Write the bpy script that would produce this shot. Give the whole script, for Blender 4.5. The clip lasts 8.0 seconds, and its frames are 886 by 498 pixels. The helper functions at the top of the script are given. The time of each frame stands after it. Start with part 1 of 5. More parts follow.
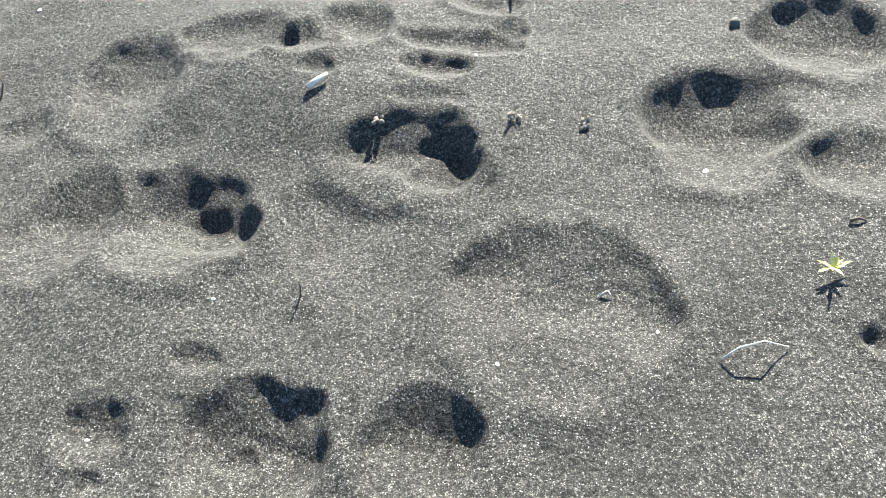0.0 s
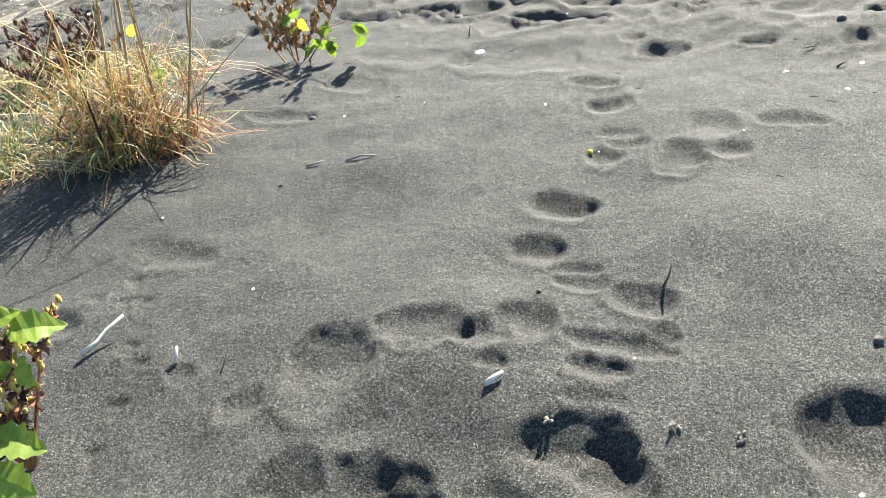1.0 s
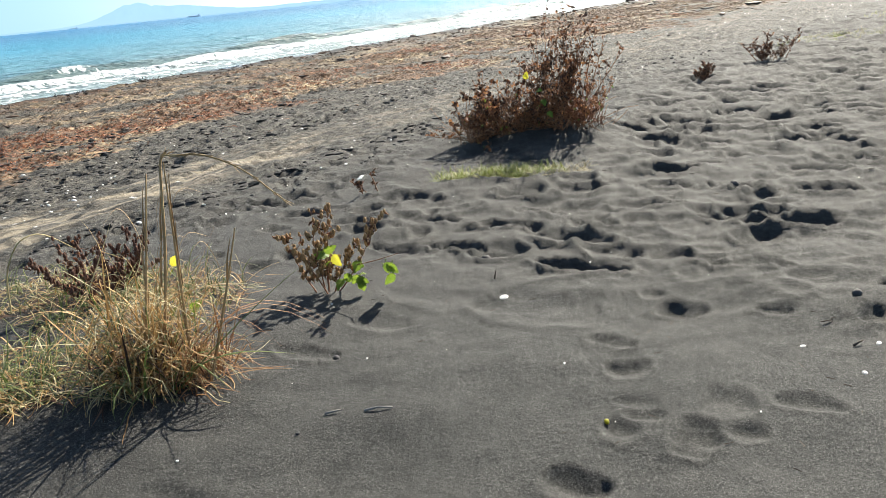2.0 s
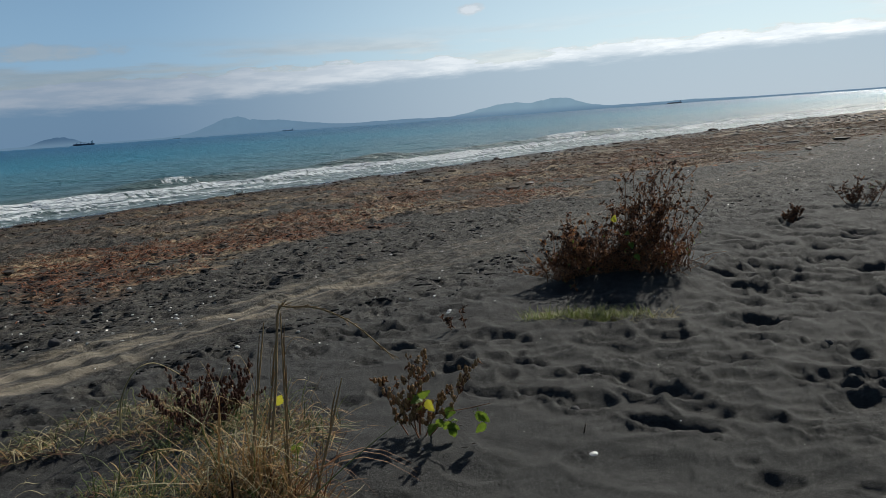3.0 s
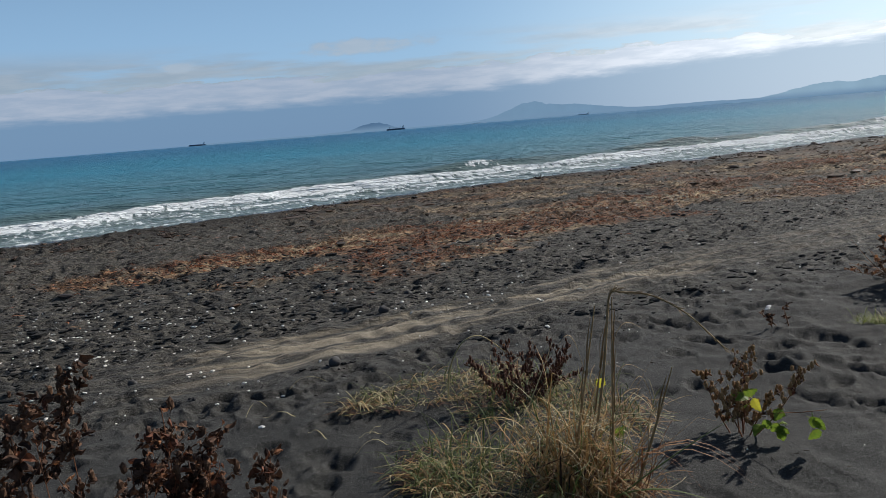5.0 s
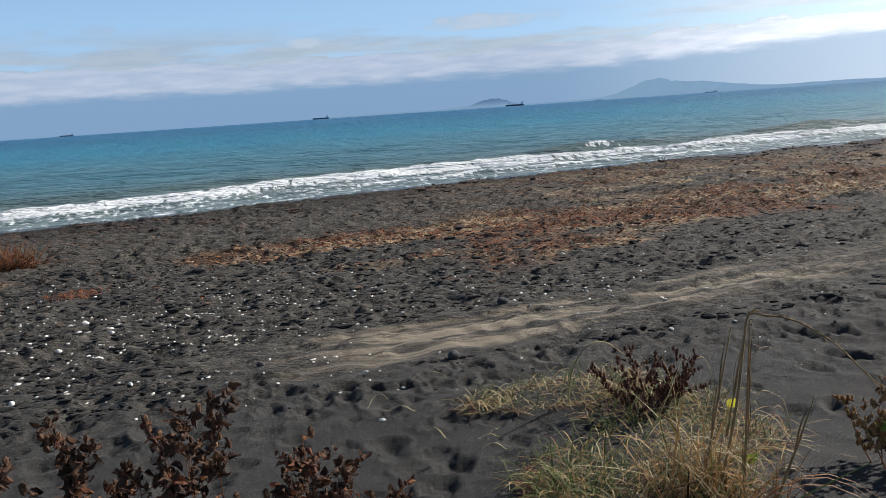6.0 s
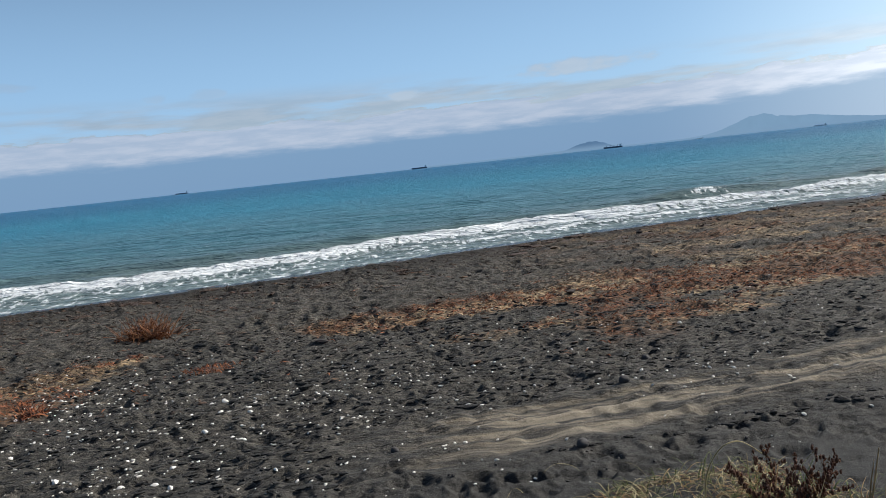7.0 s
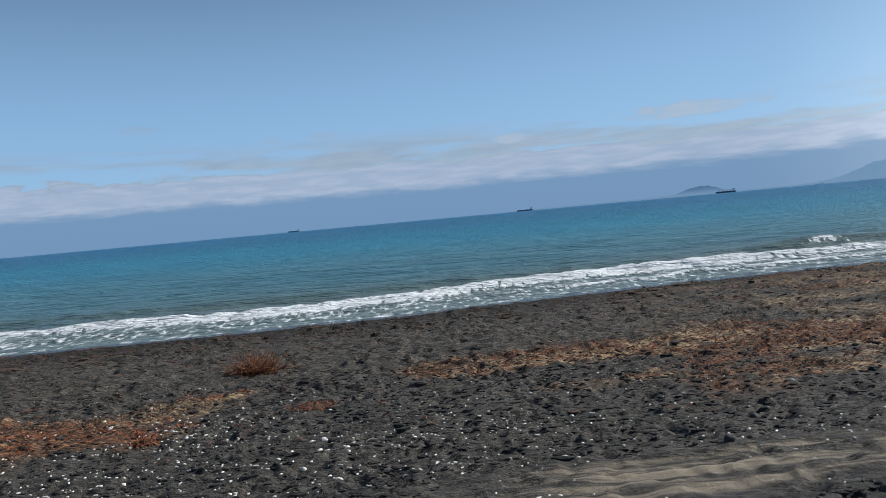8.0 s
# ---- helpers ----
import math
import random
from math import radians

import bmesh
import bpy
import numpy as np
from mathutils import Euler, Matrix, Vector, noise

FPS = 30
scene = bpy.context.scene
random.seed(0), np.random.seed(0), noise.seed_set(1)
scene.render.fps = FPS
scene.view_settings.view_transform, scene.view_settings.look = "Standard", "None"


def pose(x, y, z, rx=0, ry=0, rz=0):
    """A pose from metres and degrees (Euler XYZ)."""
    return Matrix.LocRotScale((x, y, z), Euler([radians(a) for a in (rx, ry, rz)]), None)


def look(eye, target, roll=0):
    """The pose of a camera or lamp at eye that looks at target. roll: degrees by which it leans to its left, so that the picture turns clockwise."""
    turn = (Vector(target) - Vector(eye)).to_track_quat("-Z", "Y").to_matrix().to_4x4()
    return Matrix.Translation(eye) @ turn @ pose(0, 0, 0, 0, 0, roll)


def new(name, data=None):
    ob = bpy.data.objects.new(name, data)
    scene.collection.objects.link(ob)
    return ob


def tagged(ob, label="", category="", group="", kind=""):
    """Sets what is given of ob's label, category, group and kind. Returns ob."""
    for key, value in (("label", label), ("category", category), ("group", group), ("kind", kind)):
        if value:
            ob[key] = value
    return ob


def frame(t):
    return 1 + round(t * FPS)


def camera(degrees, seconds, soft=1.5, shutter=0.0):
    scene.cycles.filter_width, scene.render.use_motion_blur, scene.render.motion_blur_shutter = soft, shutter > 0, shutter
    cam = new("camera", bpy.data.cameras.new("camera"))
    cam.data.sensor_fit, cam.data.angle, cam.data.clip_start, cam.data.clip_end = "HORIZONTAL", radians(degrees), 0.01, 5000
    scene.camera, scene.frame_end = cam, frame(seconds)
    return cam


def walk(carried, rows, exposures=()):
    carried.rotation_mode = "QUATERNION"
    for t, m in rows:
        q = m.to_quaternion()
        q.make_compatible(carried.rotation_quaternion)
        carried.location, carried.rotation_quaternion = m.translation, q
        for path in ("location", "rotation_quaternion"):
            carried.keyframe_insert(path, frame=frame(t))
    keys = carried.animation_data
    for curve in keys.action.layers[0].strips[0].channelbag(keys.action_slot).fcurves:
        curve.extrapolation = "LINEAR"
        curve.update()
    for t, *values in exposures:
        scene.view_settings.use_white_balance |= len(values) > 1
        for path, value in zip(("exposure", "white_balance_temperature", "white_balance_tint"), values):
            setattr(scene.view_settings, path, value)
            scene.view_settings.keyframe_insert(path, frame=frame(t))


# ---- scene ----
cam = camera(57.3, 8.0, soft=0.6)
PATH = [
    (0, (0.686, 0.224, 0.678), (1.847, 1.004, -0.752), -7.9),
    (0.5, (0.677, 0.234, 0.779), (1.916, 1.161, -0.487), -10.1),
    (1, (0.628, 0.272, 0.906), (1.929, 1.391, -0.123), -9.4),
    (1.5, (0.653, 0.276, 0.991), (2.037, 1.47, 0.18), -7.1),
    (2, (0.679, 0.266, 1.084), (2.125, 1.509, 0.482), -5.7),
    (2.2, (0.671, 0.271, 1.129), (2.126, 1.542, 0.611), -5.3),
    (3.3, (0.559, 0.258, 1.265), (1.919, 1.696, 0.983), -3.4),
    (3.5, (0.565, 0.272, 1.248), (1.892, 1.741, 0.965), -3.4),
    (4, (0.547, 0.306, 1.235), (1.699, 1.919, 0.971), -3.8),
    (4.5, (0.487, 0.317, 1.223), (1.417, 2.07, 0.968), -4.2),
    (4.7, (0.441, 0.307, 1.247), (1.309, 2.088, 0.973), -4.5),
    (5.8, (0.438, 0.348, 1.306), (1.066, 2.216, 0.967), -3.8),
    (6, (0.417, 0.36, 1.38), (0.955, 2.256, 1.044), -3.9),
    (6.5, (0.309, 0.326, 1.59), (0.697, 2.265, 1.289), -5.3),
    (7, (0.26, 0.244, 1.68), (0.573, 2.209, 1.477), -6.1),
    (7.5, (0.261, 0.19, 1.7), (0.443, 2.179, 1.591), -6.2),
    (8, (0.29, 0.211, 1.714), (0.361, 2.208, 1.638), -5.2),
]
walk(cam, [(t, look(eye, target, roll)) for t, eye, target, roll in PATH],
     exposures=[(0, 2.93, 6580, 5), (0.5, 2.94, 6600, 6), (1.0, 2.70, 6650, 5), (1.5, 2.5, 6650, 5), (1.8, 2.2, 6800, 7), (2.2, 1.35, 6700, 7), (3.3, -0.22, 6300, 7), (4.0, -0.03, 6290, 8), (4.7, 0.09, 6260, 9),
                (5.8, 0.57, 6420, 12), (6.5, 0.55, 6350, 11), (7.2, 0.44, 6290, 10), (8.0, 0.30, 6050, 10)])

SEA_LEVEL = -0.55
SUN_AZIMUTH = 78.0    # degrees from +y towards +x
SUN_HEIGHT = 33.0

# ---- sun and sky ----
sun_data = bpy.data.lights.new("sun", "SUN")
sun_data.energy, sun_data.angle, sun_data.color = 5.0, radians(0.5), (1.0, 0.945, 0.86)
sun = new("sun", sun_data)
_a, _e = radians(SUN_AZIMUTH), radians(SUN_HEIGHT)
SUN_WAY = Vector((math.sin(_a) * math.cos(_e), math.cos(_a) * math.cos(_e), math.sin(_e)))
sun.matrix_world = look(SUN_WAY * 50, (0, 0, 0))


class Nodes:
    """Short hand for node trees."""

    def __init__(self, tree):
        self.tree = tree
        tree.nodes.clear()

    def add(self, kind, inputs=None, **props):
        n = self.tree.nodes.new(kind)
        if "operation" in props:
            n.operation = props["operation"]
        if "interpolation_type" in props:
            n.interpolation_type = props["interpolation_type"]
        if "data_type" in props:
            n.data_type, n.blend_type = props["data_type"], props["blend_type"]
        if "attribute_name" in props:
            n.attribute_name = props["attribute_name"]
        for k, v in (inputs or {}).items():
            self.put(n.inputs[k], v)
        return n

    def put(self, socket, v):
        if isinstance(v, bpy.types.NodeSocket):
            self.tree.links.new(v, socket)
        elif isinstance(v, bpy.types.Node):
            self.tree.links.new(v.outputs[0], socket)
        else:
            socket.default_value = v

    def math(self, op, a, b=0.0, c=0.0):
        n = self.tree.nodes.new("ShaderNodeMath")
        n.operation = op
        for i, v in enumerate((a, b, c)):
            self.put(n.inputs[i], v)
        return n.outputs[0]

    def smooth(self, v, lo, hi):
        n = self.add("ShaderNodeMapRange", {"Value": v, "From Min": lo, "From Max": hi}, interpolation_type="SMOOTHSTEP")
        return n.outputs[0]

    def mix(self, f, a, b, blend="MIX"):
        n = self.add("ShaderNodeMix", data_type="RGBA", blend_type=blend)
        self.put(n.inputs[0], f), self.put(n.inputs[6], a), self.put(n.inputs[7], b)
        return n.outputs[2]

    def noise(self, vec, scale, detail=2.0, rough=0.5):
        return self.add("ShaderNodeTexNoise", {"Vector": vec, "Scale": scale, "Detail": detail, "Roughness": rough}).outputs[0]

    def scaled(self, vec, x, y, z):
        return self.add("ShaderNodeVectorMath", {0: vec, 1: (x, y, z)}, operation="MULTIPLY").outputs[0]


def rgb(r, g, b):
    return (r, g, b, 1.0)


def make_world():
    world = bpy.data.worlds.new("sky")
    scene.world = world
    world.use_nodes = True
    n = Nodes(world.node_tree)
    way = n.add("ShaderNodeTexCoord").outputs["Generated"]
    sep = n.add("ShaderNodeSeparateXYZ", {0: way})
    x, y, z = sep.outputs
    sky = n.add("ShaderNodeTexSky")
    sky.sky_type, sky.sun_disc = "NISHITA", False
    sky.sun_elevation, sky.sun_rotation = radians(SUN_HEIGHT), radians(SUN_AZIMUTH)
    sky.air_density, sky.dust_density, sky.ozone_density = 1.0, 0.6, 2.0
    clear = n.add("ShaderNodeBackground", {"Color": sky, "Strength": 0.055})
    # low bank of haze and cloud round the bay, brighter towards the sun
    sunward = n.smooth(n.add("ShaderNodeVectorMath", {0: way, 1: (math.sin(_a), math.cos(_a), 0.0)}, operation="DOT_PRODUCT").outputs["Value"], 0.56, 1.0)
    long = n.noise(n.scaled(way, 3.0, 3.0, 26.0), 1.6, 5.0, 0.55)
    fine = n.noise(n.scaled(way, 9.0, 9.0, 60.0), 2.2, 6.0, 0.6)
    ragged = n.math("ADD", z, n.math("MULTIPLY", n.math("SUBTRACT", long, 0.5), 0.036))
    ragged = n.math("ADD", ragged, n.math("MULTIPLY", n.math("SUBTRACT", fine, 0.5), 0.008))
    billow = n.noise(n.scaled(way, 13.0, 13.0, 34.0), 1.6, 7.0, 0.6)
    ragged = n.math("ADD", ragged, n.math("MULTIPLY", n.math("SUBTRACT", billow, 0.5), 0.026))
    bank = n.math("SUBTRACT", 1.0, n.smooth(ragged, 0.069, 0.074))
    white = n.smooth(n.math("SUBTRACT", n.math("ADD", z, n.math("MULTIPLY", n.math("SUBTRACT", fine, 0.5), 0.016)), n.math("MULTIPLY", sunward, 0.020)), 0.033, 0.048)
    haze = n.mix(sunward, rgb(0.140, 0.240, 0.375), rgb(0.47, 0.57, 0.67))
    bright = n.mix(sunward, rgb(0.385, 0.430, 0.515), rgb(1.22, 1.23, 1.25))
    streak = n.smooth(fine, 0.35, 0.68)
    bright = n.mix(n.math("MULTIPLY", streak, 0.6), n.mix(0.55, haze, bright), bright)
    colour = n.mix(white, haze, bright)
    # thin veil above the bank
    veil = n.math("MULTIPLY", n.smooth(long, 0.42, 0.62), n.math("SUBTRACT", 1.0, n.smooth(z, 0.085, 0.118)))
    veil = n.math("MULTIPLY", veil, 0.55)
    # single small clouds: bearing, height, half width, half height in radians
    round_ = n.math("ARCTAN2", x, y)
    puff = 0.0
    for b, e, w, t, amount in ((0.35, 0.101, 0.070, 0.009, 0.6), (0.83, 0.1265, 0.016, 0.007, 0.9), (0.125, 0.090, 0.022, 0.006, 0.6),
                               (-0.312, 0.131, 0.028, 0.006, 0.25), (-0.162, 0.109, 0.016, 0.006, 0.25), (-0.100, 0.110, 0.020, 0.006, 0.25)):
        u = n.math("DIVIDE", n.math("SUBTRACT", round_, b), w)
        v = n.math("DIVIDE", n.math("SUBTRACT", z, e), t)
        q = n.math("ADD", n.math("MULTIPLY", u, u), n.math("MULTIPLY", v, v))
        q = n.math("ADD", q, n.math("MULTIPLY", n.math("SUBTRACT", billow, 0.5), 5.0))
        q = n.math("MULTIPLY", n.math("SUBTRACT", 1.0, n.smooth(q, 0.0, 1.5)), amount)
        puff = q if puff == 0.0 else n.math("MAXIMUM", puff, q)
    colour = n.mix(puff, colour, n.mix(sunward, rgb(0.46, 0.52, 0.62), rgb(0.92, 0.95, 1.0)))
    cover = n.math("MAXIMUM", n.math("MULTIPLY", bank, 0.93), n.math("MAXIMUM", veil, n.math("MULTIPLY", puff, 0.85)))
    # thin blue haze over the whole lower sky
    low = n.math("MULTIPLY", n.math("SUBTRACT", 1.0, n.smooth(z, 0.05, 0.42)), 0.6)
    share = n.math("DIVIDE", cover, n.math("ADD", n.math("MAXIMUM", cover, low), 0.0001))
    colour = n.mix(share, n.mix(sunward, rgb(0.275, 0.480, 0.740), rgb(0.82, 1.02, 1.14)), colour)
    cover = n.math("MAXIMUM", cover, low)
    cover = n.math("MULTIPLY", cover, n.smooth(z, -0.05, -0.01))
    cloud = n.add("ShaderNodeBackground", {"Color": colour, "Strength": 1.03})
    both = n.add("ShaderNodeMixShader", {0: cover, 1: clear, 2: cloud})
    n.add("ShaderNodeOutputWorld", {0: both})


make_world()


# ---- materials ----
def material(name, build):
    m = bpy.data.materials.new(name)
    m.use_nodes = True
    n = Nodes(m.node_tree)
    n.add("ShaderNodeOutputMaterial", {0: build(n)})
    return m


def place(n):
    return n.add("ShaderNodeNewGeometry").outputs["Position"]


def attr(n, name):
    return n.add("ShaderNodeAttribute", attribute_name=name).outputs["Fac"]


def sand(n):
    p = place(n)
    broad = n.noise(p, 0.7, 3.0)
    middle = n.noise(p, 9.0, 4.0, 0.6)
    grain = n.noise(p, 300.0, 3.0, 0.75)
    # black, grey and a few glassy grains
    cells = n.add("ShaderNodeTexVoronoi", {"Vector": p, "Scale": 820.0})
    pick, other, _ = n.add("ShaderNodeSeparateColor", {0: cells.outputs["Color"]}).outputs
    tone = n.math("MULTIPLY_ADD", n.math("POWER", pick, 4.0), 0.092, 0.0150)
    tone = n.math("MULTIPLY", tone, n.math("ADD", 0.40, n.math("MULTIPLY", grain, 1.2)))
    tone = n.math("MULTIPLY", tone, n.math("ADD", 0.72, n.math("MULTIPLY", n.smooth(middle, 0.25, 0.75), 0.42)))
    tone = n.math("MULTIPLY", tone, n.math("ADD", 0.80, n.math("MULTIPLY", broad, 0.36)))
    tone = n.math("MULTIPLY", tone, n.math("ADD", 0.48, n.math("MULTIPLY", n.smooth(n.noise(p, 190.0, 3.0, 0.75), 0.34, 0.66), 1.0)))
    tone = n.math("MULTIPLY", tone, n.math("ADD", 0.85, n.math("MULTIPLY", n.smooth(n.noise(p, 95.0, 2.0, 0.7), 0.34, 0.66), 0.30)))
    col = n.mix(other, rgb(1.05, 1.0, 0.90), rgb(0.99, 1.0, 0.97))
    col = n.add("ShaderNodeVectorMath", {0: col, "Scale": tone}, operation="SCALE").outputs[0]
    # wind-sorted pale dry sand, in streaks
    streak = n.noise(n.scaled(p, 0.35, 5.0, 1.0), 2.2, 4.0, 0.6)
    dry = n.math("MULTIPLY", attr(n, "dry"), n.smooth(streak, 0.38, 0.60))
    pale = n.mix(n.smooth(grain, 0.3, 0.7), rgb(0.120, 0.102, 0.075), rgb(0.40, 0.345, 0.26))
    col = n.mix(n.math("MULTIPLY", dry, 0.85), col, pale)
    # dried weed dust between the litter
    weed = n.math("MULTIPLY", attr(n, "weed"), n.smooth(n.noise(n.scaled(p, 3.0, 6.0, 3.0), 1.0, 5.0, 0.7), 0.30, 0.52))
    dust = n.mix(n.smooth(n.noise(n.scaled(p, 14.0, 30.0, 14.0), 1.0, 3.0), 0.35, 0.65), rgb(0.020, 0.014, 0.010), rgb(0.120, 0.064, 0.033))
    tan = n.mix(n.smooth(n.noise(n.scaled(p, 14.0, 30.0, 14.0), 1.0, 3.0), 0.35, 0.65), rgb(0.036, 0.029, 0.020), rgb(0.215, 0.165, 0.105))
    dust = n.mix(n.smooth(n.noise(p, 0.45, 3.0), 0.44, 0.56), tan, dust)
    col = n.mix(n.math("MULTIPLY", weed, 0.75), col, dust)
    bits = n.noise(n.scaled(p, 10.0, 24.0, 12.0), 1.0, 4.0, 0.7)
    tint = n.mix(n.smooth(bits, 0.36, 0.60), rgb(0.62, 0.61, 0.59), rgb(2.9, 2.65, 2.3))
    col = n.mix(attr(n, "crumbly"), col, n.mix(1.0, col, tint, "MULTIPLY"))
    damp = attr(n, "damp")
    col = n.mix(damp, col, n.mix(1.0, col, rgb(0.48, 0.46, 0.44), "MULTIPLY"))
    wet = attr(n, "wet")
    col = n.mix(wet, col, rgb(0.012, 0.013, 0.014))
    speck = n.math("MULTIPLY", n.smooth(pick, 0.988, 0.992), n.math("SUBTRACT", 1.0, wet))
    col = n.mix(n.math("MULTIPLY", speck, 0.42), col, rgb(0.30, 0.30, 0.29))
    # coarser pale grit, thinly strewn
    grit = n.add("ShaderNodeTexVoronoi", {"Vector": p, "Scale": 480.0})
    chosen = n.add("ShaderNodeSeparateColor", {0: grit.outputs["Color"]}).outputs[1]
    chosen = n.math("MULTIPLY", n.smooth(chosen, 0.950, 0.962), n.math("SUBTRACT", 1.0, n.smooth(grit.outputs["Distance"], 0.25, 0.5)))
    col = n.mix(n.math("MULTIPLY", n.math("MULTIPLY", chosen, n.math("SUBTRACT", 1.0, wet)), 0.55), col, rgb(0.30, 0.295, 0.28))
    crumbs = n.add("ShaderNodeTexVoronoi", {"Vector": p, "Scale": 130.0})
    chosen = n.add("ShaderNodeSeparateColor", {0: crumbs.outputs["Color"]}).outputs[0]
    chosen = n.math("MULTIPLY", n.smooth(chosen, 0.955, 0.965), n.math("SUBTRACT", 1.0, n.smooth(crumbs.outputs["Distance"], 0.13, 0.24)))
    col = n.mix(n.math("MULTIPLY", n.math("MULTIPLY", chosen, n.math("SUBTRACT", 1.0, wet)), 0.5), col, rgb(0.24, 0.235, 0.22))
    rough = n.math("SUBTRACT", 0.92, n.math("ADD", n.math("MULTIPLY", speck, 0.35), n.math("MULTIPLY", wet, 0.78)))
    bump = n.add("ShaderNodeBump", {"Height": grain, "Distance": 0.0026, "Strength": 0.9})
    bump = n.add("ShaderNodeBump", {"Height": n.noise(p, 42.0, 5.0, 0.75), "Distance": 0.008, "Strength": 0.75, "Normal": bump})
    crumbly = attr(n, "crumbly")
    clods = n.noise(n.scaled(p, 7.0, 13.0, 9.0), 1.0, 5.0, 0.7)
    bump = n.add("ShaderNodeBump", {"Height": n.math("MULTIPLY", clods, crumbly), "Distance": 0.05, "Strength": 0.8, "Normal": bump})
    pocks = n.noise(n.scaled(p, 17.0, 26.0, 17.0), 1.0, 3.0, 0.6)
    bump = n.add("ShaderNodeBump", {"Height": n.math("MULTIPLY", n.smooth(pocks, 0.32, 0.60), crumbly), "Distance": 0.014, "Strength": 0.8, "Normal": bump})
    return n.add("ShaderNodeBsdfPrincipled", {"Base Color": col, "Roughness": rough, "Normal": bump, "Specular IOR Level": 0.2})


def sea_water(n):
    p = place(n)
    depth = attr(n, "depth")
    patch = n.noise(n.scaled(p, 0.02, 0.06, 1.0), 1.0, 3.0)
    col = n.mix(n.smooth(depth, 0.04, 0.16), rgb(0.120, 0.160, 0.155), rgb(0.072, 0.165, 0.190))
    col = n.mix(n.smooth(depth, 0.10, 0.5), col, rgb(0.016, 0.165, 0.250))
    col = n.mix(n.smooth(depth, 0.5, 1.0), col, rgb(0.005, 0.088, 0.190))
    col = n.mix(n.math("MULTIPLY", n.smooth(patch, 0.4, 0.65), 0.3), col, rgb(0.007, 0.100, 0.150))
    chop = n.noise(n.scaled(p, 0.55, 1.6, 1.0), 1.3, 5.0, 0.65)
    small = n.noise(n.scaled(p, 1.0, 2.2, 1.0), 7.0, 3.0, 0.6)
    swell = n.noise(n.scaled(p, 0.10, 0.36, 1.0), 1.0, 6.0, 0.66)
    lines = n.noise(n.scaled(p, 0.030, 0.12, 1.0), 1.0, 8.0, 0.72)
    # light and shade of the wavelets, painted into the water colour
    shade = n.math("ADD", n.math("MULTIPLY", n.smooth(chop, 0.36, 0.64), 0.5), n.math("MULTIPLY", n.smooth(lines, 0.38, 0.62), 0.5))
    col = n.mix(shade, n.mix(1.0, col, rgb(0.76, 0.80, 0.83), "MULTIPLY"), n.mix(1.0, col, rgb(1.24, 1.21, 1.17), "MULTIPLY"))
    bump = n.add("ShaderNodeBump", {"Height": swell, "Distance": 1.4, "Strength": 1.0})
    bump = n.add("ShaderNodeBump", {"Height": chop, "Distance": 0.28, "Strength": 1.0, "Normal": bump})
    bump = n.add("ShaderNodeBump", {"Height": small, "Distance": 0.03, "Strength": 0.8, "Normal": bump})
    # lacy foam
    lace = n.noise(n.scaled(p, 1.9, 0.75, 1.0), 3.2, 7.0, 0.76)
    holes = n.add("ShaderNodeTexVoronoi", {"Vector": n.scaled(p, 1.5, 0.7, 1.0), "Scale": 3.4}).outputs["Distance"]
    foam = attr(n, "foam")
    cover = n.math("ADD", foam, n.math("MULTIPLY", n.math("SUBTRACT", lace, 0.5), 2.4))
    cover = n.math("ADD", cover, n.math("MULTIPLY", n.math("SUBTRACT", holes, 0.42), 0.55))
    mask = n.smooth(cover, 0.50, 0.66)
    col = n.mix(mask, col, n.mix(lace, rgb(0.48, 0.52, 0.54), rgb(0.84, 0.86, 0.86)))
    rough = n.math("ADD", 0.30, n.math("MULTIPLY", mask, 0.6))
    return n.add("ShaderNodeBsdfPrincipled", {"Base Color": col, "Roughness": rough, "IOR": 1.33, "Normal": bump, "Specular IOR Level": 0.09})


def plain(*cols, scale=30.0, rough=0.8, spread=0.35, through_light=0.0, bump=0.0):
    """A surface whose colour wanders between cols, from patch to patch and from piece to piece."""

    def build(n):
        p = place(n)
        f = n.add("ShaderNodeTexNoise", {"Vector": p, "Scale": scale, "Detail": 4.0, "Roughness": 0.65}).outputs[0]
        isl = n.add("ShaderNodeNewGeometry").outputs["Random Per Island"]
        g = n.math("ADD", n.math("MULTIPLY", n.math("SUBTRACT", f, 0.5), 1.6 * (1 - spread) + 0.4), n.math("ADD", 0.5 * (1 - spread), n.math("MULTIPLY", isl, spread)))
        ramp = n.add("ShaderNodeValToRGB", {0: g})
        el = ramp.color_ramp.elements
        while len(el) < len(cols):
            el.new(0.5)
        for i, c in enumerate(cols):
            el[i].position, el[i].color = i / max(1, len(cols) - 1), rgb(*c)
        normal = {}
        if bump:
            normal = {"Normal": n.add("ShaderNodeBump", {"Height": f, "Distance": bump, "Strength": 0.8})}
        shade = n.add("ShaderNodeBsdfPrincipled", {"Base Color": ramp.outputs[0], "Roughness": rough, "Specular IOR Level": 0.3, **normal})
        if through_light:
            lit = n.add("ShaderNodeBsdfTranslucent", {"Color": ramp.outputs[0]})
            shade = n.add("ShaderNodeMixShader", {0: through_light, 1: shade, 2: lit})
        return shade

    return build


